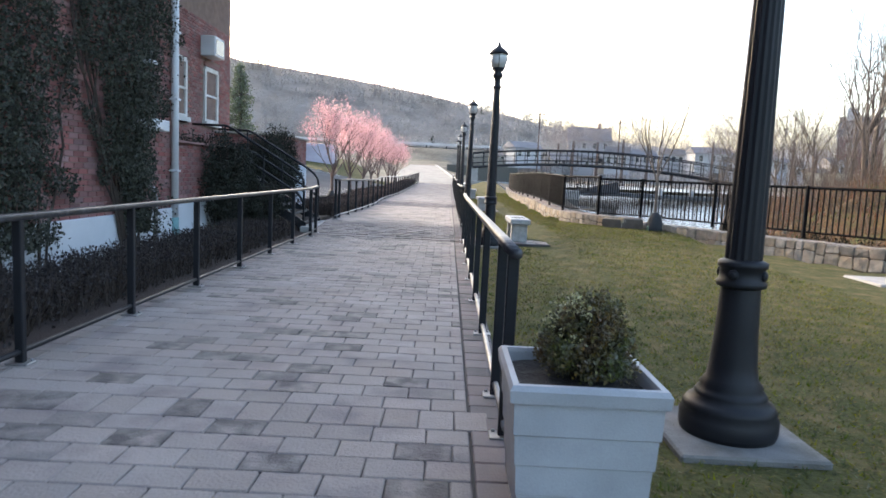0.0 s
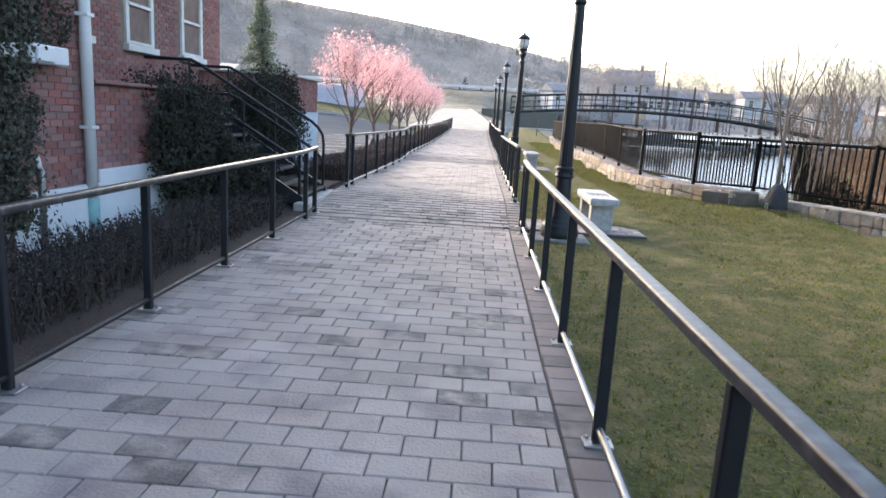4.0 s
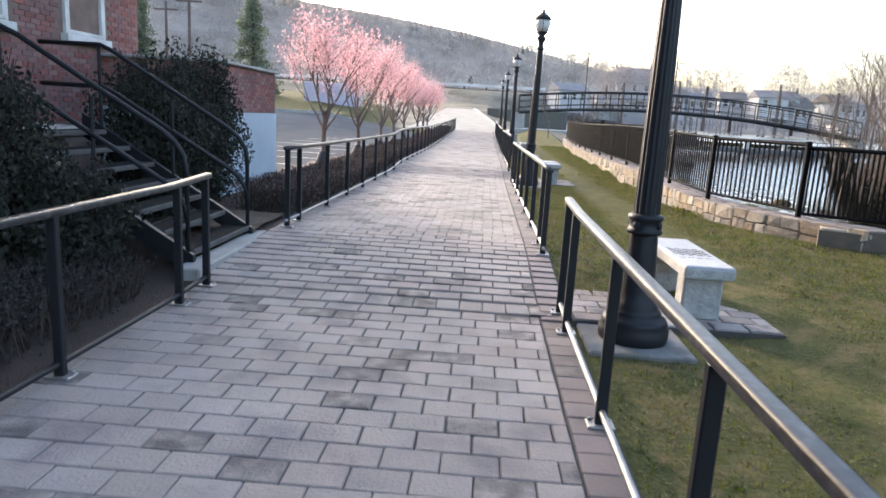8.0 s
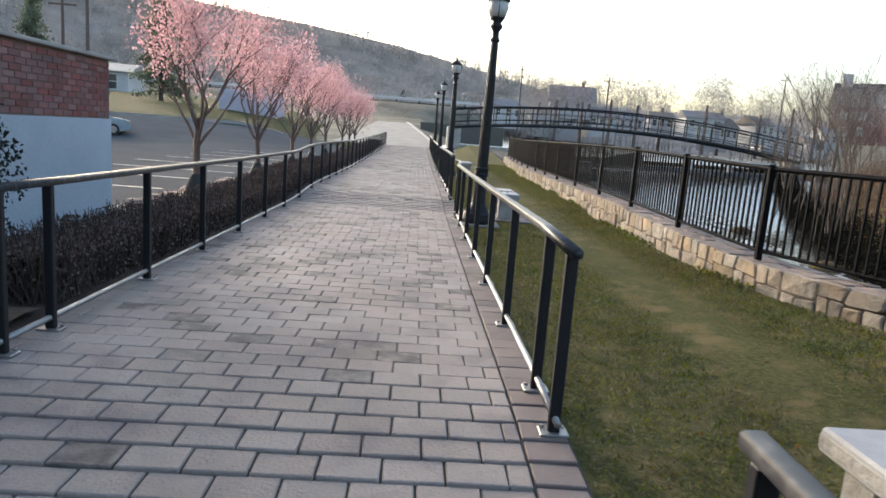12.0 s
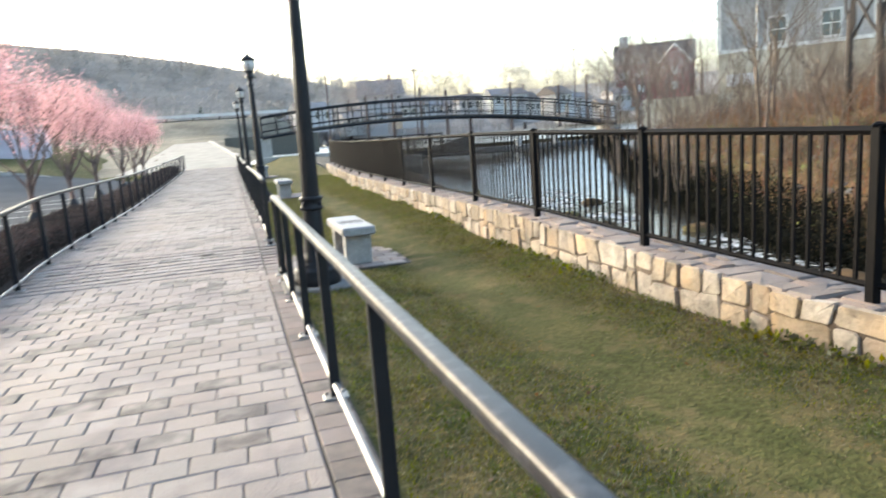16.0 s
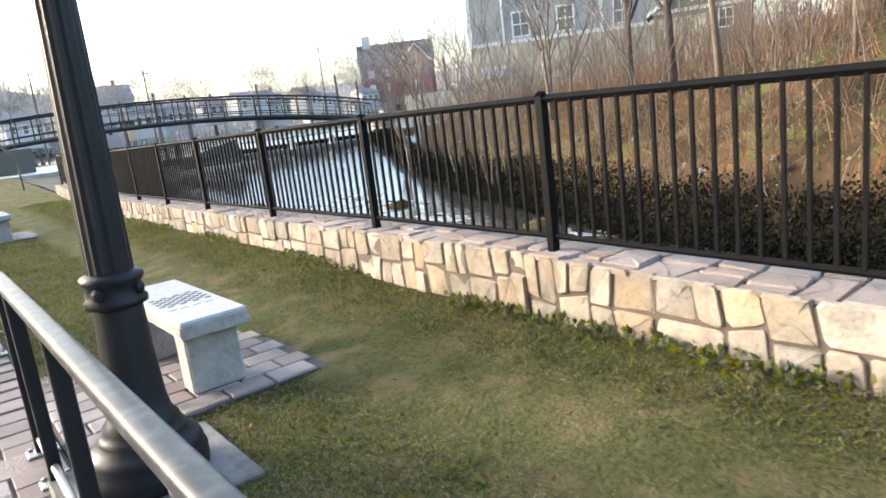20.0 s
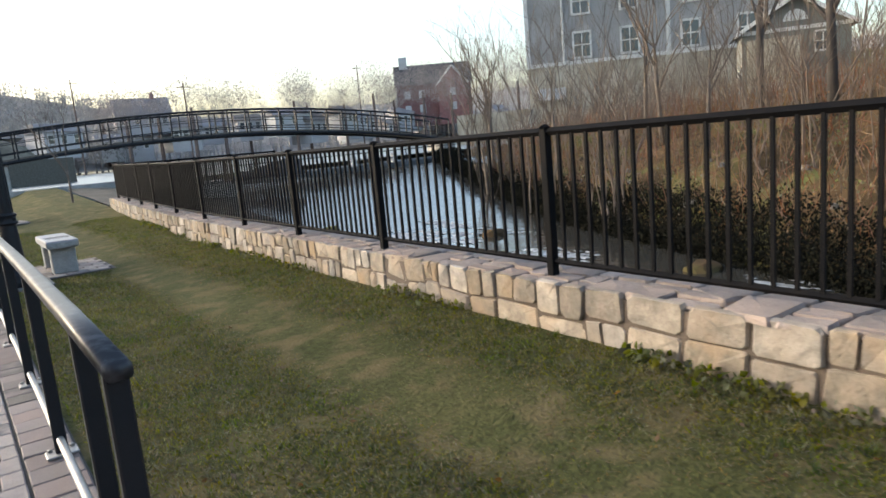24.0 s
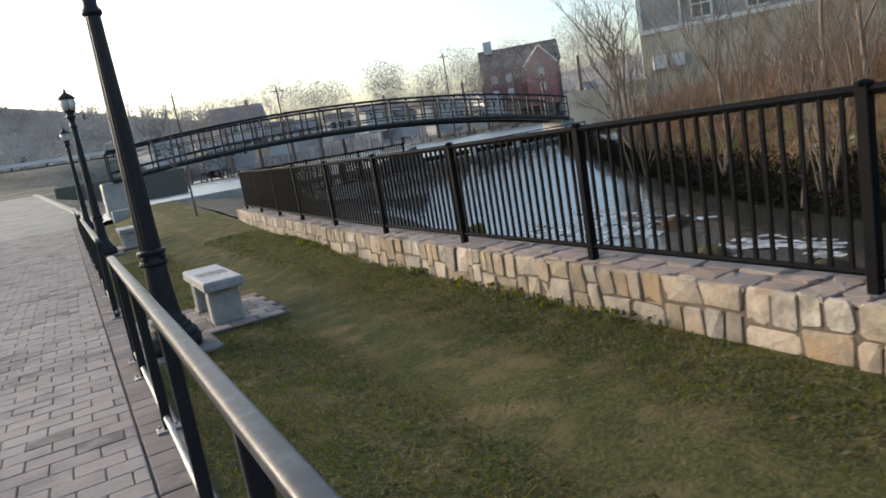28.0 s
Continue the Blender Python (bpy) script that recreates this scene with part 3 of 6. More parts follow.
for y in (12.7, 23.58, 35.15, 46.5, 58.0):
    lamp = street_lamp((1.19 if y < 20 else 1.02, y, rise(y) - 0.02), "black fluted lamp post behind the handrail, near a granite bench" if y < 40 else "black lamp post farther along the walkway")
    if 20 < y < 30:
        lamp.matrix_world = lamp.matrix_world @ Euler((radians(0.6), radians(0.9), 0)).to_matrix().to_4x4()


# ---- granite benches on paver pads ----
def bench(x, y, board, label):
    z = rise(y + 0.25)
    ob = thing("bench", label, "bench", "granite benches by the lamps", at=(x, y, z + 0.03))
    seat = part("seat", Geo().cbox(-0.205, 0.205, 0, 1.36, 0.36, 0.47, 0.012), GRANITE, ob, "smooth slab with rough edges")
    part("rough_edge", Geo().cbox(-0.209, 0.209, -0.004, 1.364, 0.372, 0.452, 0.012), GRANITE_ROUGH, seat)
    for yy in (0.12, 1.04):
        part("leg", Geo().cbox(-0.165, 0.165, yy, yy + 0.2, -0.02, 0.362, 0.015), GRANITE_ROUGH, ob, "rough-hewn block leg")
    if board:
        g = Geo()
        for i in range(8):
            for j in range(8):
                if (i + j) % 2:
                    g.box(-0.16 + 0.04 * i, -0.12 + 0.04 * i, 0.47 + 0.04 * j, 0.51 + 0.04 * j, 0.468, 0.4715)
        part("chessboard", g, INLAY, seat, "inlaid chequered game board")
        bars = Geo()
        for i in range(4):
            bars.box(-0.15 + 0.075 * i, -0.10 + 0.075 * i, 0.36, 0.372, 0.468, 0.4715)
        part("inscription", bars, INLAY, seat, "small dark engraved marks")
    return ob


def bench_pad(x0, x1, y0, y1):
    g = Geo()
    g.box(x0 - 0.01, x1 + 0.01, y0 - 0.01, y1 + 0.01, -0.2, rise(y0 + 0.35) - 0.004)
    pad = setting("bench_pad", g, JOINT, "small paver pad under a bench")
    shared = {}
    cols, rows = round((x1 - x0) / 0.285), round((y1 - y0) / 0.2)
    for j in range(rows):
        for i in range(-(j % 2), cols):
            a, b = x0 + 0.285 * (i + 0.5 * (j % 2)), x0 + 0.285 * (i + 1 + 0.5 * (j % 2))
            a, b = max(a, x0), min(b, x1)
            if b - a < 0.06:
                continue
            key = round(b - a, 2)
            if key not in shared:
                shared[key] = Geo().cbox(-key / 2 + 0.006, key / 2 - 0.006, -0.094, 0.094, -0.05, 0.012, 0.008).mesh("paver")
                shared[key].materials.append(PAVER)
            tone = PAVER if (i * 7 + j * 5) % 3 else EDGE_PAVER
            if (key, tone.name) not in shared:
                shared[key, tone.name] = shared[key].copy()
                shared[key, tone.name].materials[0] = tone
            ob = part("paver", shared[key, tone.name], tone, pad)
            ob.location = ((a + b) / 2, y0 + 0.2 * j + 0.1, rise(y0 + 0.35))


for y, board in ((13.1, True), (24.24, True), (35.5, True), (47.0, True)):
    x = 1.86 if y < 20 else 1.655
    bench(x, y, board, "pale granite slab bench on two rough blocks, on a paver pad")
    bench_pad(0.78, x + 0.62, y - 0.1, y + 1.5)


# ---- fence on the stone wall ----
FENCE_IN = 0.20


def fence_line(ys, at_xy, top_at, label):
    """A run of black pickets between posts, at points along a line."""
    ob = thing("fence", label, "fence", "fence on the river wall")
    pk = Geo().box(-0.0105, 0.0105, -0.0105, 0.0105, 0, 0.91).mesh("picket")
    pk.materials.append(FENCE_BLACK)
    pm = Geo().cbox(-0.032, 0.032, -0.032, 0.032, 0, 1.04, 0.006).mesh("post")
    pm.materials.append(FENCE_BLACK)
    for k, (a, b) in enumerate(zip(ys, ys[1:])):
        (xa, ya), (xb, yb) = at_xy(a), at_xy(b)
        za, zb = top_at(a), top_at(b)
        for h, r in ((1.0, 0.021), (0.10, 0.016)):
            part("rail", Geo().tube([(xa, ya, za + h), (xb, yb, zb + h)], r * 1.3, 4), FENCE_BLACK, ob)
        n = 19
        for i in range(1, n):
            u = i / n
            p = part("picket", pk, FENCE_BLACK, ob)
            p.location = (xa + (xb - xa) * u, ya + (yb - ya) * u, za + (zb - za) * u + 0.09)
    for a in ys:
        x, y = at_xy(a)
        p = part("post", pm, FENCE_BLACK, ob)
        p.location = (x, y, top_at(a) - 0.01)
        part("post_cap", Geo().lathe([(0.05, 1.03), (0.05, 1.045), (0.02, 1.06)], 4), FENCE_BLACK, p)
    return ob


POSTS = [17.1, 19.0, 21.17, 23.4, 25.6, 27.9, 30.2, 32.3, 34.3, 36.4, 38.6, 40.7, 42.6, 44.7, 46.8]
top_z = lambda y: wall_top(y) - 0.02
fence_line(POSTS, lambda y: (wall_x(y) + FENCE_IN, y), top_z, "black picket fence on top of the low stone wall")
# the fence turns away over the water at the wall's end and its start
fence_line([0, 2.1, 4.2, 6.3], lambda s: (4.8 + 0.94 * s, 46.8 + 0.34 * s), lambda s: wall_top(46.8) - 0.02, "black picket fence crossing from the wall's end to the bridge")
START, LINK = (5.33, 16.55), (wall_x(17.1) + FENCE_IN, 17.1)
fence_line([-1, 0, 2.13, 4.26, 6.4, 8.5, 10.6, 12.7], lambda s: LINK if s < 0 else (START[0] + 0.546 * s, START[1] - 0.838 * s), lambda s: 0.47, "black picket fence running behind the young tree")


# ---- planter with a small shrub ----
def planter(x, y, s, h):
    ob = thing("planter", "pale grey square resin planter with ribbed sides, standing on the pavers", "planter", at=(x, y, 0))
    g = Geo()
    a, b, c = s * 0.80, s, s - 0.065
    ring = lambda r, z: [(-r / 2, -r / 2, z), (r / 2, -r / 2, z), (r / 2, r / 2, z), (-r / 2, r / 2, z)]
    levels = [(a, 0), (a + 0.01, 0.0), (a + 0.02, h * 0.2), (a + 0.035, h * 0.21), (a + 0.045, h * 0.42), (a + 0.06, h * 0.43), (a + 0.07, h * 0.64), (a + 0.085, h * 0.65),
              (a + 0.09, h - 0.075), (b, h - 0.07), (b + 0.01, h - 0.02), (b - 0.015, h), (c, h), (c - 0.01, h - 0.02), (c - 0.03, h - 0.2)]
    for r, z in levels:
        g.v += ring(r, z)
    for i in range(len(levels) - 1):
        for k in range(4):
            p, q = i * 4 + k, i * 4 + (k + 1) % 4
            g.f.append((p, q, q + 4, p + 4))
    g.f.append((3, 2, 1, 0))
    part("pot", g, PLANTER, ob)
    soil = sheet(spread(-c / 2 + 0.02, c / 2 - 0.02, 0.07), spread(-c / 2 + 0.02, c / 2 - 0.02, 0.07), lambda u, w: h - 0.055 + 0.02 * noise.noise((u * 9, w * 9, 0)))
    part("soil", soil, material("potting_soil", (0.02, 0.015, 0.012), 0.95, scale=9, grain=60, bump=0.9), ob, "dark potting soil")
    rng = random.Random(4)
    leaves, pale, stems = Geo(), Geo(), Geo()
    cx, cy = 0.05, 0.06
    for i in range(330):
        d = Vector((rng.gauss(0, 0.8), rng.gauss(0, 0.8), abs(rng.gauss(0.55, 0.55)))).normalized()
        reach = 0.205 * (1 + 0.22 * noise.noise(d * 3) + 0.10 * noise.noise(d * 8))
        foot, tip = Vector((cx, cy, h - 0.05)), Vector((cx + d.x * reach, cy + d.y * reach, h - 0.01 + d.z * reach * 1.5))
        stems.tube([foot, foot.lerp(tip, 0.5) + Vector((0, 0, 0.01)), foot.lerp(tip, 0.9)], [0.005, 0.003, 0.0015], 4, caps=False)
        light = d.x < -0.15 and d.z > 0.5 and noise.noise(d * 5) > -0.15
        for k in range(26):
            along = 0.45 + 0.57 * rng.random() ** 0.6
            q = foot.lerp(tip, along) + Vector((rng.gauss(0, 0.016), rng.gauss(0, 0.016), rng.gauss(0, 0.014)))
            (pale if light and along > 0.86 and rng.random() < 0.75 else leaves).leaf(q, rng.uniform(0.011, 0.026), rng)
    shrub = part("shrub", leaves, BOX_LEAF, ob, "rounded bronze-green shrub")
    part("pale_tips", pale, BOX_PALE, shrub, "cream leaf tips")
    tagged(part("stem_mass", stems, TWIG, shrub), kind="stuff")


planter(0.915, 2.12, 0.62, 0.58)

# flat slab in the grass, and the young tree staked by the wall
slab = tagged(part("slab", Geo().cbox(7.0, 8.2, 9.4, 10.4, -0.1, 0.03, 0.02), CONCRETE), "flat weathered stone slab lying in the lawn", "slab")


def branch(g, p, d, length, radius, depth, rng, spread_by=0.55, tips=None, segs=5, up=0.15):
    """Grows a limb and its smaller limbs."""
    pts, rad = [Vector(p)], [radius]
    d = Vector(d).normalized()
    n = 4
    for i in range(n):
        d = (d + Vector((rng.gauss(0, 0.12), rng.gauss(0, 0.12), rng.gauss(0, 0.08) + up * 0.2))).normalized()
        pts.append(pts[-1] + d * length / n)
        rad.append(radius * (1 - 0.5 * (i + 1) / n))
    g.tube(pts, rad, segs, caps=False)
    if depth <= 0:
        if tips is not None:
            tips.append((pts[-1], d))
            tips.append((pts[2], d))
        return
    k = rng.choice((2, 3, 3))
    for j in range(k):
        at = pts[n] if j == 0 else pts[rng.randint(2, n)]
        nd = (d + Vector((rng.gauss(0, spread_by), rng.gauss(0, spread_by), rng.gauss(0.1, spread_by * 0.6) + up))).normalized()
        branch(g, at, nd, length * rng.uniform(0.6, 0.82), radius * 0.52, depth - 1, rng, spread_by, tips, max(3, segs - 1), up)


def bare_tree(name, label, at, height, radius, seed, depth=4, wrap=False, spread_by=0.5, mat=None, group=""):
    rng = random.Random(seed)
    ob = thing(name, label, "tree", group, at=at)
    g = Geo()
    lean = Vector((rng.gauss(0, 0.05), rng.gauss(0, 0.05), 1))
    trunk_top = Vector((0, 0, -0.3)) + lean * (height * 0.38 + 0.3)
    g.tube([(0, 0, -0.3), lean * (height * 0.12), lean * (height * 0.25), trunk_top], [radius * 1.35, radius, radius * 0.9, radius * 0.8], 8)
    part("trunk", g, mat or PALE_BARK, ob, "", True)
    for j in range(5):
        a = rng.uniform(0, 6.28)
        base = lean * (height * rng.uniform(0.24, 0.38))
        limb = Geo()
        branch(limb, base if j else trunk_top, (math.cos(a) * 0.5, math.sin(a) * 0.5, 1.0) if j else (0, 0, 1), height * 0.27, radius * 0.5, depth - 1, rng, spread_by)
        part("limb", limb, mat or PALE_BARK, ob)
    if wrap:
        part("watering_bag", Geo().lathe([(0.2, -0.05), (0.24, 0.05), (0.22, 0.4), (0.15, 0.6), (0.08, 0.72)], 12), WRAP, ob, "dark watering bag round the trunk", True)
        part("tie", Geo().cbox(-0.25, -0.19, -0.16, -0.1, 0.02, 0.38, 0.02), TARP, ob, "pale green bag flap")
    return ob


bare_tree("young_tree", "young bare tree with a dark watering bag by the wall corner", (5.55, 16.0, -0.03), 4.5, 0.042, 3, depth=4, wrap=True, spread_by=0.13)
bare_tree("young_tree", "thin young bare tree on the lawn near the wall's end", (3.9, 50.5, 0), 4.4, 0.04, 8, depth=4, spread_by=0.35)
mul = Geo()
mul.v = [(5.55 + (0.9 + 0.1 * math.sin(5 * a)) * math.cos(a), 16.0 + 0.9 * math.sin(a), 0.0) for a in [2 * math.pi * k / 24 for k in range(24)]] + [(5.55, 16.0, 0.05)]
mul.f = [(k, (k + 1) % 24, 24) for k in range(24)]
tagged(part("mulch_ring", mul, MULCH), "ring of dark mulch round the young tree", "mulch", kind="stuff")


# ---- river, far bank with brush, boulders and trees ----
def river_rocks():
    rng = random.Random(12)
    for i in range(26):
        x, y = rng.uniform(7, 15), rng.uniform(20, 52)
        g = Geo()
        bm = bmesh.new()
        bmesh.ops.create_icosphere(bm, subdivisions=2, radius=1)
        s = rng.uniform(0.2, 0.6)
        for v in bm.verts:
            k = 1 + 0.35 * noise.noise(v.co * 1.6 + Vector((i * 7, 0, 0)))
            v.co = Vector((v.co.x * s * 1.3 * k, v.co.y * s * k, v.co.z * s * 0.6 * k))
        me = bpy.data.meshes.new("boulder")
        bm.to_mesh(me)
        bm.free()
        ob = tagged(part("boulder", me, BANK), "dark wet boulder in the river", "boulder", "river boulders")
        ob.location = (x, y, water_z(y))
    for x0, x1, y0, y1 in ((9.2, 13.5, 26.5, 32), (7.2, 14.5, 35.5, 38.5), (10.5, 16.0, 40.5, 45.5)):
        g = Geo()
        nx, ny = int((x1 - x0) / 0.11), int((y1 - y0) / 0.16)
        for j in range(ny + 1):
            for i in range(nx + 1):
                x, y = x0 + (x1 - x0) * i / nx, y0 + (y1 - y0) * j / ny
                g.v.append((x + 0.05 * noise.noise((x * 3, y * 3, 7)), y + 0.06 * noise.noise((x * 3, y * 3, 9)), water_z(y) + 0.01 + 0.05 * noise.noise((x * 4, y * 2, 3)) + 0.02 * noise.noise((x * 11, y * 6, 5))))
        for j in range(ny):
            for i in range(nx):
                u, w = i / nx, j / ny
                x, y = x0 + (x1 - x0) * u, y0 + (y1 - y0) * w
                edge = min(u, 1 - u, w, 1 - w) * 3.2
                if noise.noise((x * 1.1, y * 0.5, 2)) + 0.6 * noise.noise((x * 3.4, y * 1.5, 6)) + 0.35 * noise.noise((x * 9, y * 4, 8)) > 0.42 - min(0.45, edge):
                    a = j * (nx + 1) + i
                    g.f.append((a, a + 1, a + nx + 2, a + nx + 1))
        tagged(part("rapids", g, FOAM, None, "", True), "white broken water over shallow rocks", "rapids", kind="stuff")


river_rocks()


def far_bank():
    """The far bank of soil, and its tangle of dry stalks and vines."""
    rng = random.Random(5)

    def z_of(x, y):
        d = x - bank_toe(y) + 0.8
        s = min(1, max(0, (y - 26) / 18))
        z = -2.4 + (0.95 * min(d, 2.0) + (0.46 - 0.2 * s) * min(max(d - 2, 0), 6) + (0.115 - 0.10 * s) * max(d - 8, 0)) if d > 0 else -2.4 + 0.3 * d
        return z + 0.5 * noise.noise((x * 0.35, y * 0.35, 0)) + 0.22 * noise.noise((x * 1.3, y * 1.3, 4))

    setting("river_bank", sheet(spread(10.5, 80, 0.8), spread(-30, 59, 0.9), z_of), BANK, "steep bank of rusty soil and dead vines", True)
    stalks, vines, reeds = Geo(), Geo(), Geo()
    for i in range(13000):
        y = rng.uniform(2, 62)
        far = bank_toe(y)
        x = far + (0.5 + rng.random() ** 1.2 * 24)
        z = z_of(x, y)
        h = rng.uniform(0.4, 1.5) * (1 + 0.7 * min(1, max(0, (x - far - 5) / 6)))
        d = Vector((rng.gauss(0, 0.35), rng.gauss(0, 0.35), 1)).normalized()
        tgt = stalks if rng.random() < 0.6 else vines
        tgt.tube([(x, y, z - 0.05), Vector((x, y, z)) + d * h * 0.6, Vector((x, y, z)) + d * h + Vector((rng.gauss(0, 0.25), rng.gauss(0, 0.25), -0.1 * h))], [0.012, 0.008, 0.003], 3, caps=False)
        for k in range(4):
            reeds.leaf(Vector((x, y, z)) + Vector((rng.gauss(0, 0.3), rng.gauss(0, 0.3), rng.uniform(0.02, 0.7))), rng.uniform(0.03, 0.08), rng)
    tagged(part("brush", stalks, BRUSH), "tangle of dry tan stalks on the bank", "brush", kind="stuff")
    tagged(part("vines", vines, material("red_vines", (0.20, 0.085, 0.05), 0.9, scale=1, grain=20, per_island=0.3, bump=0)), "reddish dead vines over the bank", "vines", kind="stuff")
    tagged(part("dead_leaves", reeds, BRUSH), "dry brown leaves caught in the brush", "leaves", kind="stuff")
    green = Geo()
    for i in range(9000):
        y = rng.uniform(10, 55)
        x = bank_toe(y) + rng.uniform(0.2, 6)
        if noise.noise((x * 0.5, y * 0.5, 9)) < 0.08:
            continue
        green.leaf((x, y, z_of(x, y) + rng.uniform(0, 0.35)), rng.uniform(0.05, 0.13), rng)
    tagged(part("bank_greens", green, material("bank_green_leaf", (0.13, 0.145, 0.05), 0.8, scale=2, grain=20, per_island=0.35, bump=0)), "low green plants at the water's edge", "plants", kind="stuff")
    # Dense near-black leaves stand in for the shaded waterline.
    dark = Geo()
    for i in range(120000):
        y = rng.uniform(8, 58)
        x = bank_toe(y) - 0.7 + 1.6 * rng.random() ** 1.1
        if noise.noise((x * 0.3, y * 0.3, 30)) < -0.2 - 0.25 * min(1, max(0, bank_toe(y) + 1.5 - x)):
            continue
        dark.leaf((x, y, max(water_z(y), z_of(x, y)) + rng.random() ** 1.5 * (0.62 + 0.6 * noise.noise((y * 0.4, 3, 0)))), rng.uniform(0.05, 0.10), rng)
    tagged(part("ivy_cover", dark, BANK_SHADE), "dark ivy along the water's edge, near-black to stand for shade", "ivy", kind="stuff")
    spots = [(20, 31, 8.5, 0.15), (21.5, 33.5, 9.5, 0.2), (24, 37, 10, 0.2), (19, 36, 6.5, 0.09), (22.5, 40, 8, 0.12), (21, 44, 7.5, 0.1), (24, 28, 10.5, 0.24), (23, 24.5, 10, 0.22), (26, 20, 9, 0.2),
             (19, 27, 6, 0.07), (20.5, 48, 8, 0.12), (24.5, 52, 9, 0.14), (19.5, 18, 7, 0.1), (22, 12, 9, 0.16), (18.5, 7, 7, 0.1), (25, 5, 9, 0.18), (17.5, 1, 7.5, 0.1), (27, 44, 9, 0.15), (28, 56, 9, 0.15)]
    scrub = Geo()
    for i in range(330):
        y = rng.uniform(4, 56)
        x = bank_toe(y) + rng.uniform(2.5, 20)
        for k in range(rng.choice((1, 2, 4))):
            branch(scrub, (x + rng.gauss(0, 0.2), y + rng.gauss(0, 0.2), z_of(x, y) - 0.1), (rng.gauss(0, 0.15), rng.gauss(0, 0.15), 1), rng.uniform(1.2, 2.4), rng.uniform(0.014, 0.03), 2, rng, 0.35)
    for cx, cy, n in ((17.4, 38.5, 11), (19.5, 43, 7), (18.0, 33.0, 6), (20.5, 47.5, 7), (19.0, 29.0, 6)):
        for k in range(n):
            branch(scrub, (cx + rng.gauss(0, 0.45), cy + rng.gauss(0, 0.45), z_of(cx, cy) - 0.2), (rng.gauss(0, 0.2), rng.gauss(0, 0.2), 1), rng.uniform(2.2, 3.4), rng.uniform(0.03, 0.05), 3, rng, 0.3)
    stones = Geo()
    for i in range(170):
        y = rng.uniform(10, 56)
        x = bank_toe(y) + abs(rng.gauss(0.9, 1.3))
        r, c = rng.uniform(0.04, 0.13), Vector((x, y, z_of(x, y)))
        ring = [(r * rng.uniform(0.7, 1.2) * math.cos(a), r * rng.uniform(0.7, 1.2) * math.sin(a)) for a in [k * 1.047 for k in range(6)]]
        stones.add([c + Vector((u, w, -0.05)) for u, w in ring] + [c + Vector((u * 0.8, w * 0.8, r * 0.6)) for u, w in ring] + [c + Vector((0, 0, r * 0.8))],
                   [(k, (k + 1) % 6, 6 + (k + 1) % 6, 6 + k) for k in range(6)] + [(6 + k, 6 + (k + 1) % 6, 12) for k in range(6)])
    tagged(part("bank_stones", stones, FOOTING), "grey stones lying along the foot of the bank", "stones", kind="stuff")
    tagged(part("scrub", scrub, PALE_BARK), "thin leafless scrub along the top of the bank", "scrub", kind="stuff")
    for i, (x, y, h, r) in enumerate(spots):
        bare_tree("bare_tree", "leafless tree with pale bark on the river bank" if r > 0.15 else "slender leafless sapling on the river bank", (x, y, z_of(x, y)), h, r * 0.72, 40 + i, depth=5, spread_by=0.5, mat=DARK_BARK if r >= 0.18 else PALE_BARK, group="trees on the far bank")


far_bank()


# ---- footbridge ----
def footbridge():
    """An arched bridge with two trussed sides, from the lawn's end over to the far bank."""
    a, b = Vector((2.5, 62.5, 0)), Vector((28.5, 62.0, 0))
    ob = thing("footbridge", "arched black steel footbridge with trussed railings over the water", "bridge")
    along = (b - a).normalized()
    side = Vector((-along.y, along.x, 0))
    n = 26
    arch = lambda u: 2.2 - 0.7 * u + 0.95 * (1 - (2 * u - 1) ** 2)
    for s in (-1.1, 1.1):
        pts = [a + (b - a) * (i / n) + side * s for i in range(n + 1)]
        for h, r, nm in ((0.0, 0.085, "bottom_chord"), (0.42, 0.032, "lower_rail"), (1.35, 0.062, "top_chord"), (0.9, 0.02, "mid_rail")):
            part(nm, Geo().tube([p + Vector((0, 0, arch(i / n) + h)) for i, p in enumerate(pts)], r, 6), BLACK, ob)
        for i, p in enumerate(pts):
            z = arch(i / n)
            part("upright", Geo().box(p.x - 0.035, p.x + 0.035, p.y - 0.035, p.y + 0.035, z, z + 1.35), BLACK, ob)
    deck = Geo()
    for i in range(n + 1):
        p = a + (b - a) * (i / n)
        for s in (-1.1, 1.1):
            deck.v += [tuple(p + side * s + Vector((0, 0, arch(i / n) + h))) for h in (0.06, 0.16)]
    for i in range(n):
        k = 4 * i
        deck.f += [(k + 1, k + 3, k + 7, k + 5), (k, k + 4, k + 6, k + 2), (k, k + 1, k + 5, k + 4), (k + 2, k + 6, k + 7, k + 3)]
    part("deck", deck, material("weathered_deck", (0.14, 0.12, 0.10), 0.9), ob, "weathered timber deck")
    for u in (0.0, 1.0):
        p = a + (b - a) * u
        part("pier", Geo().cbox(p.x - 0.5, p.x + 0.5, p.y - 1.0, p.y + 1.0, -2.6, arch(u) + 0.02, 0.05), CONCRETE, ob, "concrete pier")


footbridge()


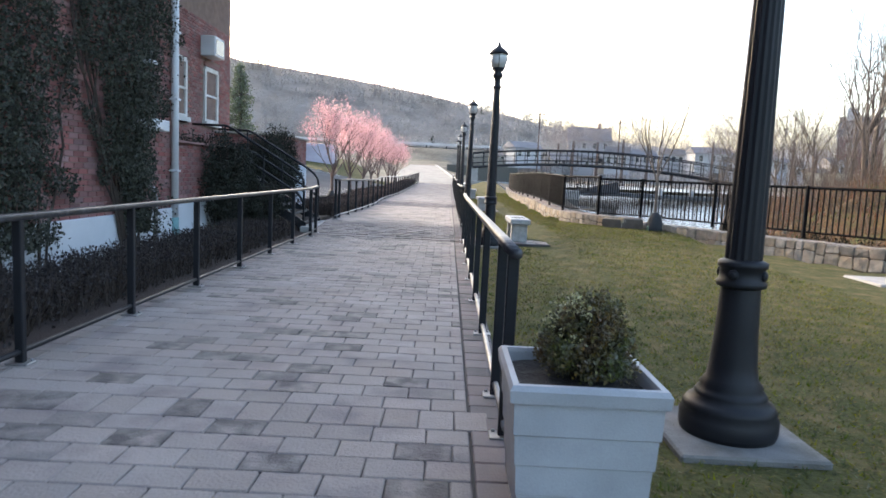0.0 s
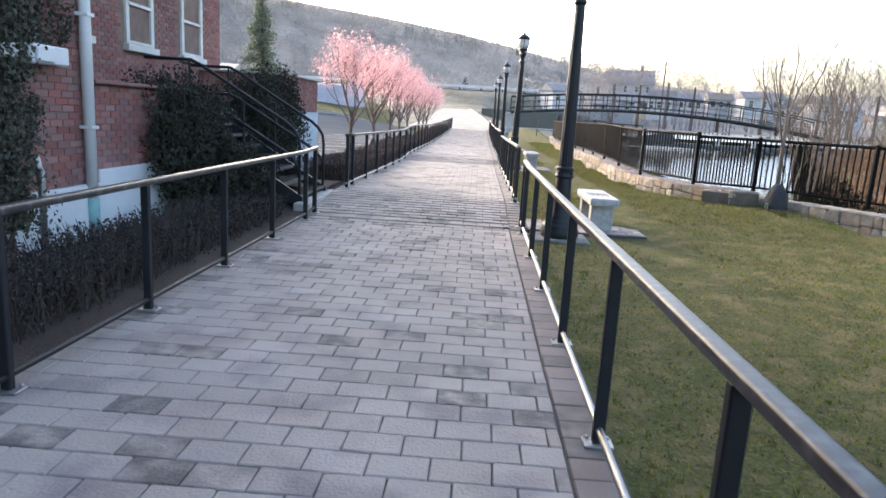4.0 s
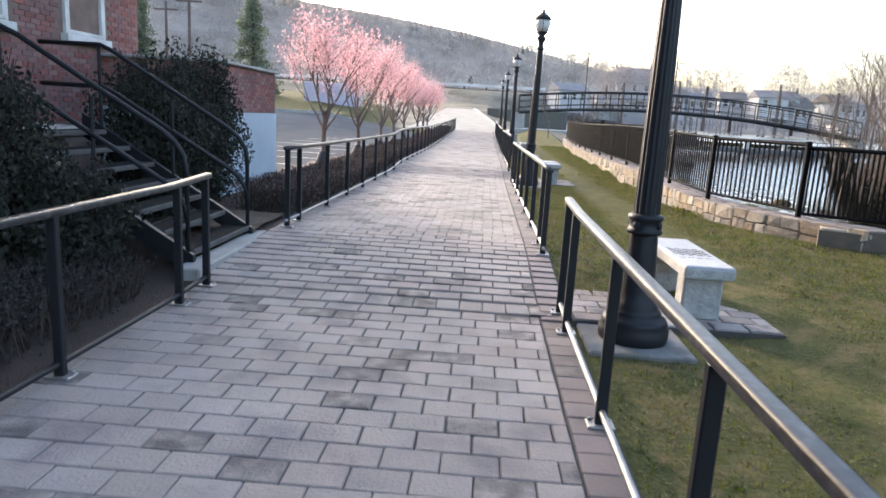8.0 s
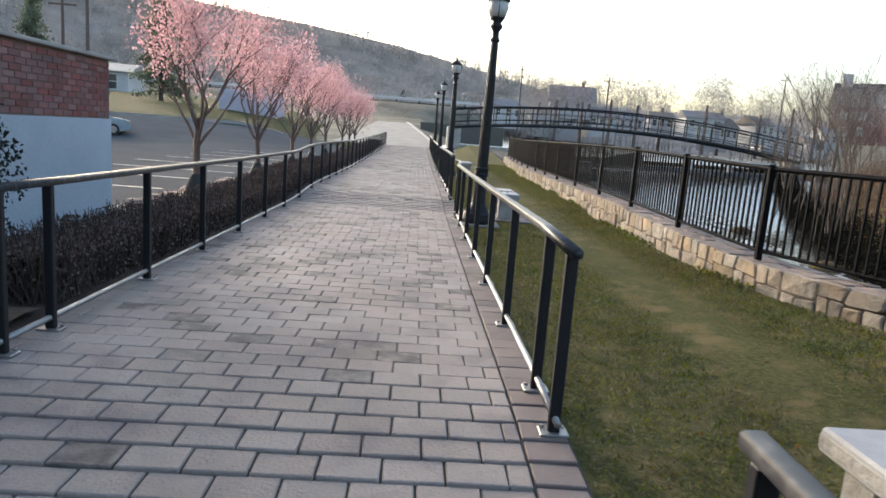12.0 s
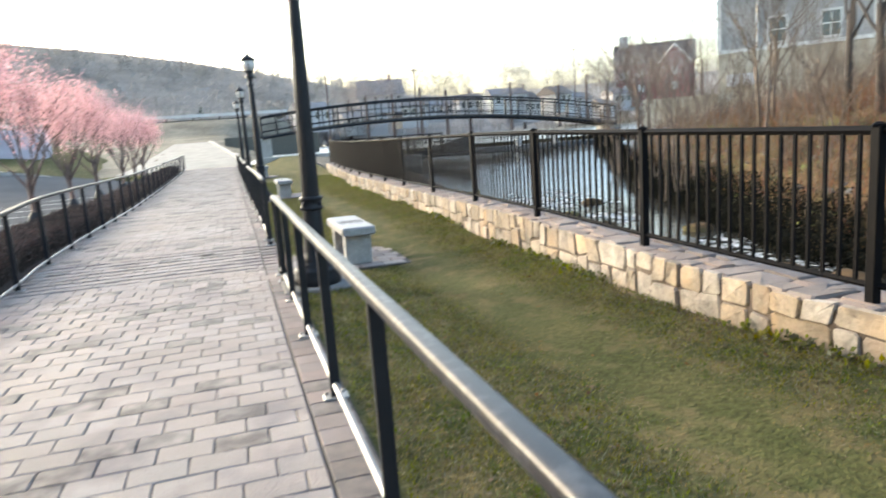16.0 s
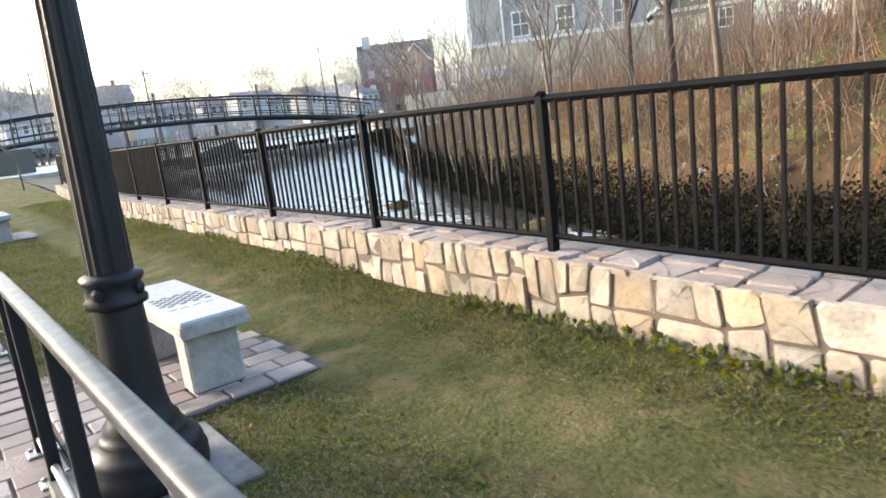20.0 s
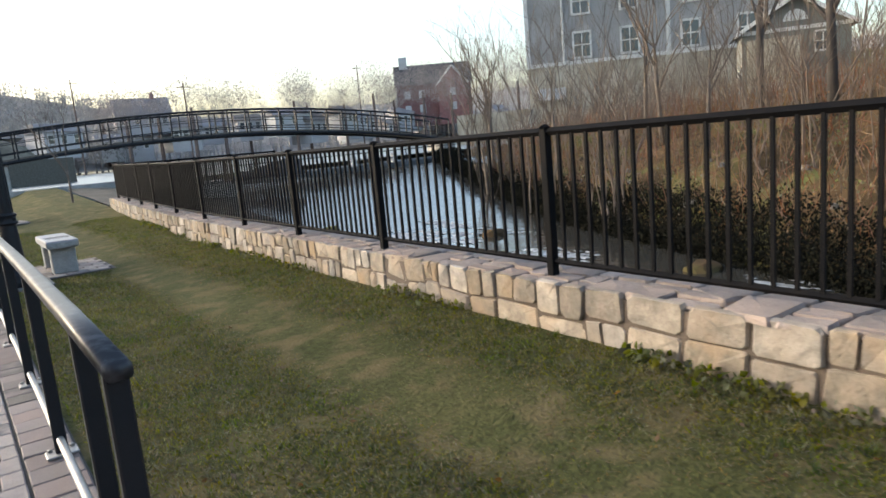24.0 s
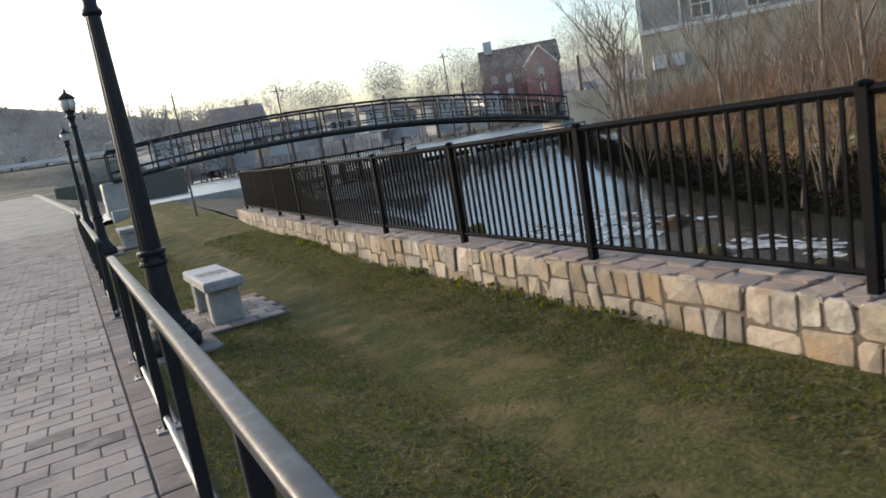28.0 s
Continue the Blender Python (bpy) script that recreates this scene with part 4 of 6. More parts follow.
def weir():
    """The low dam and walkways between the wall's end and the bridge."""
    ob = thing("weir", "low concrete weir with railings at the lake outlet", "dam")
    part("wall", Geo().cbox(10.5, 27, 57.6, 59.6, -2.6, 0.56, 0.06), SKY_WATER, ob, "weir face coloured like water mirroring the sky")
    part("pier", Geo().cbox(9.3, 11.2, 54.5, 58.2, -2.6, 0.6, 0.08), CONCRETE, ob)
    ramp = Geo()
    ramp.add([(10.8, 55, 0.5), (14.5, 54.4, 0.55), (14.5, 55.2, 1.5), (10.8, 55.4, 0.62), (10.8, 55.3, 0.45), (14.5, 54.7, 0.5), (14.5, 55.5, 1.45), (10.8, 55.7, 0.57)],
             [(0, 1, 2, 3), (7, 6, 5, 4), (0, 4, 5, 1), (1, 5, 6, 2), (2, 6, 7, 3), (3, 7, 4, 0)])
    part("gate_plate", ramp, WRAP, ob, "dark sluice plate")
    for i in range(12):
        x = 11.5 + i * 1.35
        part("rail_post", Geo().tube([(x, 57.2, 0.5), (x, 57.2, 1.2)], 0.035, 6), BLACK, ob)
    for h in (0.85, 1.2):
        part("rail", Geo().tube([(11.5, 57.2, h), (26.4, 57.2, h)], 0.03, 6), BLACK, ob)
    for x in (18.5, 21.2):
        part("marker", Geo().cbox(x, x + 0.3, 56.9, 57.2, 0.5, 1.1, 0.03), FAR_WHITE, ob, "white marker post")


weir()


# The dark soil colour includes the shadow this slope lies in.
slope = Geo()
rows_y = spread(30, 58, 0.8)
for y in rows_y:
    for k in range(9):
        reach = 1.3 + 5.5 * min(1, max(0, (y - 33) / 10))
        x = wall_x(y) + (0.5 if y < 47.5 else 0.15) + reach * k / 8
        high = 0.15 + 0.3 * min(1, max(0, (y - 38) / 5)) if y < 46.5 else lawn_z(4.7, y) - 0.03
        slope.v.append((x, y, high - (high - water_z(y) + 0.3) * (k / 8) ** 1.3 + 0.1 * noise.noise((x * 2, y * 2, 0))))
slope.f = [(j * 9 + i, j * 9 + i + 1, (j + 1) * 9 + i + 1, (j + 1) * 9 + i) for j in range(len(rows_y) - 1) for i in range(8)]
setting("near_bank", slope, material("shaded_bank_soil", (0.05, 0.042, 0.03), 0.9, scale=1.5, grain=8, bump=0.8), "rubble slope below the wall to the river, darkened for its shadow")

setting("lake_edge", Geo().cbox(2.0, 9.0, 58.9, 59.6, -2.2, 1.0, 0.03), CONCRETE, "pale concrete edge between the lawn and the lake")


# ---- brick house with ivy, recessed wing and low extension ----
def brick_wall(name, owner, u0, u1, z0, z1, place, openings=(), course=0.075, length=0.215):
    """Single bricks on a wall face; place(u, z, out) gives the point. Joined, one island a brick."""
    g = Geo()
    rows = int((z1 - z0) / course)
    for j in range(rows):
        z = z0 + j * course
        u = u0 - (length / 2 if j % 2 else 0)
        while u < u1:
            a, b = max(u, u0) + 0.005, min(u + length, u1) - 0.005
            u += length
            if b - a < 0.03 or any(a < o[1] and b > o[0] and z + course > o[2] and z < o[3] for o in openings):
                continue
            q = [place(a, z + 0.005, 0.0), place(b, z + 0.005, 0.0), place(b, z + course - 0.005, 0.0), place(a, z + course - 0.005, 0.0),
                 place(a + 0.003, z + 0.008, 0.012), place(b - 0.003, z + 0.008, 0.012), place(b - 0.003, z + course - 0.008, 0.012), place(a + 0.003, z + course - 0.008, 0.012)]
            g.add(q, [(4, 5, 6, 7), (0, 1, 5, 4), (1, 2, 6, 5), (2, 3, 7, 6), (3, 0, 4, 7)])
    return tagged(part(name, g, BRICK, owner), kind="stuff")


def sash(owner, x, y0, y1, z0, z1):
    """A white sash window set in a wall that faces the walk."""
    w = part("window", Geo().box(x - 0.1, x - 0.06, y0, y1, z0, z1), PANE, owner, "dark double-hung window with white frame")
    for a, b, c, d in ((y0 - 0.06, y0 + 0.05, z0, z1), (y1 - 0.05, y1 + 0.06, z0, z1), (y0, y1, z1 - 0.05, z1 + 0.07), (y0, y1, z0, z0 + 0.06), (y0, y1, (z0 + z1) / 2 - 0.03, (z0 + z1) / 2 + 0.03)):
        part("frame", Geo().cbox(x - 0.07, x + 0.03, a, b, c, d, 0.008), TRIM, w)
    part("sill", Geo().cbox(x - 0.05, x + 0.10, y0 - 0.12, y1 + 0.12, z0 - 0.13, z0 - 0.01, 0.01), TRIM, w, "white stone sill")
    part("lintel", Geo().cbox(x - 0.05, x + 0.03, y0 - 0.1, y1 + 0.1, z1 + 0.08, z1 + 0.2, 0.01), BRICK, w, "flat brick lintel")


def brick_house():
    ob = thing("brick_house", "red brick house with white foundation, ivy and a downpipe", "house")
    # wing nearest the walk
    part("wing_wall", Geo().box(-12, -4.45, -14, 10.9, 0.4, 7.6), BRICK_JOINT, ob, "brick wing wall")
    brick_wall("wing_bricks", ob, -2.0, 10.9, 0.4, 4.6, lambda u, z, o: (-4.45 + o, u, z), [])
    brick_wall("wing_end_bricks", ob, 0, 2.0, 0.4, 4.6, lambda u, z, o: (-4.45 - u, 10.9 + o, z))
    part("foundation", Geo().cbox(-12, -4.38, -14, 10.95, -0.3, 0.58, 0.01), WHITE, ob, "whitewashed stone foundation")
    # low brick terrace beside the steps
    part("terrace", Geo().box(-6.45, -4.47, 10.9, 13.45, 0.4, 1.71), BRICK_JOINT, ob, "low brick terrace")
    brick_wall("terrace_bricks", ob, 10.9, 13.45, 0.72, 1.70, lambda u, z, o: (-4.47 + o, u, z))
    part("terrace_foundation", Geo().cbox(-6.45, -4.40, 10.95, 13.5, -0.3, 0.72, 0.01), WHITE, ob, "whitewashed foundation of the terrace")
    part("terrace_coping", Geo().cbox(-6.45, -4.38, 10.92, 13.52, 1.705, 1.75, 0.008), BRICK, ob, "thin brick coping")
    # recessed wall with windows
    part("main_wall", Geo().box(-16, -6.45, 10.9, 19.8, -0.3, 7.6), BRICK_JOINT, ob, "brick main wall")
    wins = [(13.3, 14.2), (15.48, 16.38), (17.72, 18.66)]
    brick_wall("main_bricks", ob, 10.9, 19.8, 1.2, 5.2, lambda u, z, o: (-6.45 + o, u, z), [(a - 0.12, b + 0.12, 2.38, 4.15) for a, b in wins])
    for a, b in wins:
        sash(ob, -6.43, a, b, 2.52, 3.92)
    part("end_wall_bricks", Geo().box(-16, -6.46, 19.8, 19.86, -0.3, 7.6), BRICK, ob)
    part("roof", Geo().add([(-4.1, -14, 7.6), (-4.1, 20.2, 7.6), (-9, 20.2, 10), (-9, -14, 10), (-14, -14, 7.6), (-14, 20.2, 7.6)], [(0, 1, 2, 3), (3, 2, 5, 4), (1, 5, 2), (0, 3, 4), (0, 4, 5, 1)]), ROOF, ob, "dark shingled roof")
    ac = part("air_conditioner", Geo().cbox(-6.45, -6.05, 17.4, 18.15, 4.22, 4.75, 0.02), WHITE, ob, "white window air conditioner")
    part("grille", Geo().box(-6.055, -6.045, 17.48, 18.07, 4.29, 4.68), PANE, ac)
    # downpipe
    pipe = part("downpipe", Geo().tube([(-4.36, 10.72, 0.35), (-4.36, 10.70, 5.4)], 0.062, 10), WHITE, ob, "white downpipe", True)
    part("drain_boot", Geo().tube([(-4.36, 10.72, -0.05), (-4.36, 10.72, 0.42)], 0.07, 10), material("verdigris_pipe", (0.22, 0.42, 0.42), 0.6), pipe, "pale green cast boot", True)
    for z in (1.2, 2.4, 3.5):
        part("bracket", Geo().cbox(-4.44, -4.29, 10.65, 10.79, z, z + 0.04, 0.005), WHITE, pipe)
    # service boxes on the wing
    bx = part("meter_box", Geo().cbox(-4.45, -4.24, 9.62, 10.22, 1.84, 2.02, 0.015), WHITE, ob, "white service box with cables")
    part("cover", Geo().cbox(-4.25, -4.21, 9.68, 9.95, 1.86, 2.0, 0.01), WHITE, bx)
    part("side_box", Geo().cbox(-4.45, -4.26, 9.15, 9.5, 1.86, 2.0, 0.012), WHITE, bx)
    part("small_conduit", Geo().tube([(-4.38, 9.9, 2.02), (-4.38, 9.9, 2.2)], 0.03, 8), WHITE, bx)
    part("flood_lamp", Geo().cbox(-4.45, -4.16, 9.42, 9.6, 2.8, 2.87, 0.02), WHITE, ob, "small white wall lamp")
    part("gas_pipe", Geo().tube([(-4.2, 9.6, 0.0), (-4.2, 9.6, 0.8), (-4.24, 9.6, 0.95), (-4.44, 9.6, 1.0)], 0.04, 8), STEEL, ob, "grey service pipe", True)
    # low extension
    part("extension_wall", Geo().box(-9, -4.46, 18.6, 21.55, 1.46, 2.27), BRICK_JOINT, ob, "brick upper band of the extension")
    brick_wall("extension_bricks", ob, 18.6, 21.55, 1.48, 2.27, lambda u, z, o: (-4.46 + o, u, z))
    brick_wall("extension_end_bricks", ob, 0, 4.5, 1.48, 2.27, lambda u, z, o: (-4.46 - u, 21.55 + o, z))
    brick_wall("extension_near_bricks", ob, 0, 2.0, 1.48, 2.27, lambda u, z, o: (-4.46 - u, 18.6 - o, z))
    part("extension_base", Geo().box(-9, -4.44, 18.58, 21.58, -0.3, 1.465), BLUE_WHITE, ob, "pale blue rendered lower wall")
    part("coping", Geo().cbox(-9.1, -4.38, 18.5, 21.64, 2.26, 2.31, 0.01), CONCRETE, ob, "thin coping")


brick_house()


def ivy():
    """Ivy climbing the wing in columns that spread out as they rise, bare brick between them."""
    ob = thing("ivy", "dark small-leaved ivy climbing the brick wall in columns", "ivy")
    rng = random.Random(9)
    stems, leaves = Geo(), Geo()
    # foot, left and right edge at the foot, at mid height and at the top, leaves
    for y0, foot, mid, top, n in ((0.0, (-1.0, 1.0), (-1.8, 1.4), (-2.6, 2.0), 8000), (5.9, (5.2, 7.15), (4.6, 7.55), (3.6, 8.1), 36000), (9.2, (8.95, 9.5), (8.1, 9.95), (7.5, 10.6), 32000)):
        def edges(z):
            a, b, k = (foot, mid, z / 1.9) if z < 1.9 else (mid, top, min(1, (z - 1.9) / 1.2))
            return a[0] + (b[0] - a[0]) * k, a[1] + (b[1] - a[1]) * k
        for s in range(20):
            u = rng.random()
            pts = []
            for k in range(10):
                lo, hi = edges(k * 0.5)
                pts.append((-4.39 + rng.uniform(0, 0.05), lo + (hi - lo) * u + rng.gauss(0, 0.07), k * 0.5))
            stems.tube(pts, [0.02 - 0.0015 * k for k in range(10)], 4, caps=False)
        for i in range(n):
            z = rng.uniform(0.25, 4.7) ** 0.92 * 1.1
            lo, hi = edges(z)
            u = min(1.12, max(-0.12, rng.gauss(0.5, 0.34)))
            y = lo + (hi - lo) * u
            if abs(u - 0.5) > 0.3 and noise.noise((y * 2.2, z * 1.6, 3)) < 0.9 * (abs(u - 0.5) - 0.42):
                continue
            thick = 0.05 + 0.15 * max(0, 1 - abs(u - 0.5) * 2) * (1 + noise.noise((y * 1.7, z * 1.7, 8)))
            leaves.leaf((-4.40 + abs(rng.gauss(0, thick)), y, z), rng.uniform(0.03, 0.062), rng)
    tagged(part("stem_mass", stems, TWIG, ob, "twisted brown stems"), kind="stuff")
    tagged(part("leaves", leaves, IVY, ob), kind="stuff")


ivy()


def dark_bush(label, at, size, n, seed, mat=None, leaf=(0.05, 0.11), twigs=120):
    ob = thing("bush", label, "bush", at=at)
    rng = random.Random(seed)
    g, st = Geo(), Geo()
    for i in range(n):
        d = Vector((rng.gauss(0, 1), rng.gauss(0, 1), rng.gauss(0, 1))).normalized()
        r = rng.random() ** 0.4 * (1 + 0.5 * noise.noise(d * 2.4 + Vector((seed, 0, 0))) + 0.25 * noise.noise(d * 6 + Vector((0, seed, 0))))
        p = Vector((d.x * size[0] * r, d.y * size[1] * r, size[2] * 0.5 + d.z * size[2] * 0.52 * r))
        if p.z > -0.05:
            g.leaf(p, rng.uniform(*leaf), rng)
    for i in range(twigs):
        d = Vector((rng.gauss(0, 0.7), rng.gauss(0, 0.7), 1)).normalized()
        e = Vector((d.x * size[0] * 0.9, d.y * size[1] * 0.9, size[2] * rng.uniform(0.6, 1.06)))
        st.tube([(rng.gauss(0, 0.1), rng.gauss(0, 0.1), -0.05), e * 0.5, e], [0.014, 0.009, 0.003], 4, caps=False)
    part("foliage", g, mat or BUSH, ob)
    tagged(part("twig_mass", st, TWIG, ob), kind="stuff")
    return ob


FINE = (0.03, 0.07)
dark_bush("large dark leafy bush against the terrace beside the steps", (-4.15, 12.75, 0), (0.55, 0.78, 1.86), 17000, 21, leaf=FINE)
dark_bush("large dark leafy bush behind the steps", (-4.35, 16.25, 0), (0.66, 0.95, 2.12), 22000, 22, leaf=FINE)
dark_bush("dark leafy bush at the extension's corner", (-4.3, 17.6, 0), (0.5, 0.95, 2.25), 19000, 25, leaf=FINE)
dark_bush("dark leafy bush under the house wall", (-5.55, 14.5, 0), (0.6, 0.8, 2.0), 14000, 23, leaf=FINE)
dark_bush("dark leafy bush crowding the foot of the steps", (-3.65, 13.1, 0), (0.6, 0.42, 1.05), 9000, 27, leaf=FINE)


def stoop():
    """Open-riser steps up from the gap in the handrail to the house, with bent pipe rails."""
    ob = thing("steps", "worn grey steps with black bent-pipe handrails up to the house", "stairs")
    n = 7
    for i in range(n):
        x, z = -2.75 - 0.28 * i, 0.17 * (i + 1) + 0.05
        tread = part("tread", Geo().cbox(x - 0.30, x - 0.03, 13.75, 15.3, z - 0.05, z, 0.008), TREAD, ob, "worn dark tread")
        part("nosing", Geo().cbox(x - 0.032, x, 13.75, 15.3, z - 0.052, z + 0.003, 0.008), NOSING, tread, "pale worn nosing")
    for y in (13.66, 15.25):
        part("stringer", Geo().add([(x, yy, z) for yy in (y - 0.03, y + 0.03) for x, z in ((-2.72, 0.0), (-2.72, 0.2), (-4.72, 1.42), (-4.72, 1.15))],
                                  [(0, 1, 2, 3), (7, 6, 5, 4), (0, 4, 5, 1), (1, 5, 6, 2), (2, 6, 7, 3), (3, 7, 4, 0)]), BLACK, ob)
        for h in (0.78, 1.24):
            foot = [(-2.78, y, 0.08)] if h > 1 else []
            part("pipe_rail", Geo().tube(foot + [(-2.78, y, h - 0.28), (-2.80, y, h - 0.12), (-2.88, y, h), (-3.0, y, h + 0.10), (-4.32, y, h + 0.88), (-4.48, y, h + 0.95), (-5.2, y, h + 0.95)], 0.026, 8), BLACK, ob, "bent black pipe", True)
        for x, z in ((-3.66, 0.62), (-4.5, 1.2)):
            part("rail_post", Geo().tube([(x, y, z - 0.15), (x, y, z + 1.0)], 0.02, 8), BLACK, ob)
    part("landing", Geo().cbox(-6.4, -4.7, 13.6, 15.45, 1.14, 1.26, 0.02), CONCRETE, ob, "grey landing slab")
    part("landing_base", Geo().box(-6.4, -5.0, 13.8, 15.3, -0.1, 1.14), CONCRETE, ob)
    part("bottom_kerb", Geo().cbox(-2.8, -2.56, 13.4, 15.5, -0.05, 0.09 + 0.04, 0.015), CONCRETE, ob, "stone kerb at the foot")


stoop()
tagged(part("gravel", sheet(spread(-3.9, -2.7, 0.2), spread(15.2, 16.6, 0.2), lambda x, y: rise(y) + 0.03 + 0.03 * noise.noise((x * 4, y * 4, 0))), DIRT), "stony soil beside the steps", "gravel", kind="stuff")


def hedge(label, x0, x1, y0, y1, h, n, seed, mat=None):
    """A low clipped hedge without leaves."""
    rng = random.Random(seed)
    g, st = Geo(), Geo()
    for i in range(n):
        y = rng.uniform(y0, y1)
        top = h * (0.86 + 0.2 * noise.noise((y * 0.8, seed, 0)))
        x = (x0 + x1) / 2 + (x1 - x0) * 0.5 * max(-1, min(1, rng.gauss(0, 0.5)))
        z = top * (1 - rng.random() ** 2.2)
        g.leaf((x, y, z + rise(y)), rng.uniform(0.018, 0.048), rng)
    for i in range(n // 8):
        y, x = rng.uniform(y0, y1), rng.uniform(x0 + 0.1, x1 - 0.1)
        st.tube([(x, y, rise(y) - 0.03), (x + rng.gauss(0, 0.1), y + rng.gauss(0, 0.1), rise(y) + h * rng.uniform(0.7, 1.05))], [0.008, 0.003], 3, caps=False)
    ob = thing("hedge", label, "hedge")
    part("foliage", g, mat or HEDGE, ob)
    tagged(part("twig_mass", st, TWIG, ob), kind="stuff")


hedge("low reddish-brown dormant hedge behind the handrail", -3.6, -2.62, 16.8, 34, 0.44, 52000, 31)
hedge("low dormant hedge farther along the walkway", -3.6, -2.65, 34, 60, 0.42, 22000, 32)
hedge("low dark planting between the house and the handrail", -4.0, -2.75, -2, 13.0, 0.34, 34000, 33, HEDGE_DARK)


# ---- blossom trees by the car park ----
def cherry(seed, height):
    """One pink blossoming tree, with clumps of small petals at its twig ends."""
    rng = random.Random(seed)
    ob = thing("cherry_tree", "small tree in full pink blossom by the car park", "tree", "row of pink blossom trees")
    g, tips = Geo(), []
    g.tube([(0, 0, -0.2), (0.02, 0, 0.5), (0, 0.03, 1.1), (0.03, 0.02, 1.5)], [0.09, 0.065, 0.06, 0.055], 8)
    for j in range(7):
        a = j * 0.9 + rng.uniform(0, 0.6)
        limb = Geo()
        branch(limb, (0.02, 0.02, rng.uniform(0.95, 1.5)), (math.cos(a) * 0.62, math.sin(a) * 0.62, rng.uniform(0.7, 1.2)), height * 0.27, 0.034, 3, rng, 0.42, tips, 5, 0.2)
        part("limb", limb, BARK, ob)
    part("trunk", g, BARK, ob, "", True)
    petals = Geo()
    for p, d in tips:
        for k in range(22):
            q = p - d * rng.uniform(-0.15, 0.35)
            petals.leaf(q + Vector((rng.gauss(0, 0.15), rng.gauss(0, 0.15), rng.gauss(0, 0.14))), rng.uniform(0.03, 0.075), rng)
    part("blossom", petals, BLOSSOM, ob, "cloud of pink petals")
    part("trunk_wrap", Geo().lathe([(0.19, -0.05), (0.2, 0.05), (0.17, 0.32), (0.1, 0.5), (0.075, 0.56)], 10), WRAP, ob, "dark watering bag at the foot", True)
    return ob


first = cherry(2, 3.6)
first.matrix_world = pose(-3.95, 23.7, 0.05)
second = cherry(7, 3.8)
second.matrix_world = pose(-3.95, 28.2, 0.05, 0, 0, 50)
for i, y in enumerate((32.6, 37.0, 41.5, 46.0, 50.4, 54.8)):
    copy_thing((first, second)[i % 2], pose(-3.95 - 0.1 * (i % 3), y, 0.05, 0, 0, 70 * i + 20))


# ---- car park: bays, car, lamp, kerb ----
lines = thing("parking_lines", "faded white bay lines on the asphalt", "marking", kind="structure")
for i in range(11):
    part("line", Geo().box(-9.2, -5.3, 23.0 + 2.7 * i, 23.1 + 2.7 * i, 0.07, 0.074), PAINT_LINE, lines)
tagged(part("kerb", Geo().cbox(-4.35, -4.15, 21.8, 58, -0.2, 0.18, 0.02), CONCRETE), "pale kerb between bed and car park", "kerb", kind="structure")


def rubble_edge():
    """Loose pale stones laid along the car park side of the bed."""
    rng = random.Random(41)
    ob = thing("stone_edging", "row of loose pale stones along the bed", "edging", kind="structure")
    y = 21.9
    while y < 50:
        w = rng.uniform(0.22, 0.5)
        v, f = rubble_piece(rng, w)
        p = part("stone", Geo().add(v, f), CAP_STONE, ob)
        p.matrix_world = pose(-4.45 + rng.gauss(0, 0.06), y + w / 2, 0.06, 0, 0, rng.gauss(90, 9))
        y += w + rng.uniform(0.0, 0.05)


def rubble_piece(rng, w):
    j = lambda s: rng.uniform(-s, s)
    h, d = rng.uniform(0.10, 0.2), rng.uniform(0.12, 0.2)
    v = [(w * 0.5 * a * k + j(0.02), d * b * k + j(0.02), z + (j(0.02) if z else 0)) for z, k in ((0, 1.0), (h * 0.7, 0.98), (h, 0.7)) for a, b in ((-1, -1), (1, -1), (1, 1), (-1, 1))]
    f = [(i * 4 + k, i * 4 + (k + 1) % 4, i * 4 + 4 + (k + 1) % 4, i * 4 + 4 + k) for i in range(2) for k in range(4)] + [(8, 9, 10, 11)]
    return v, f


rubble_edge()


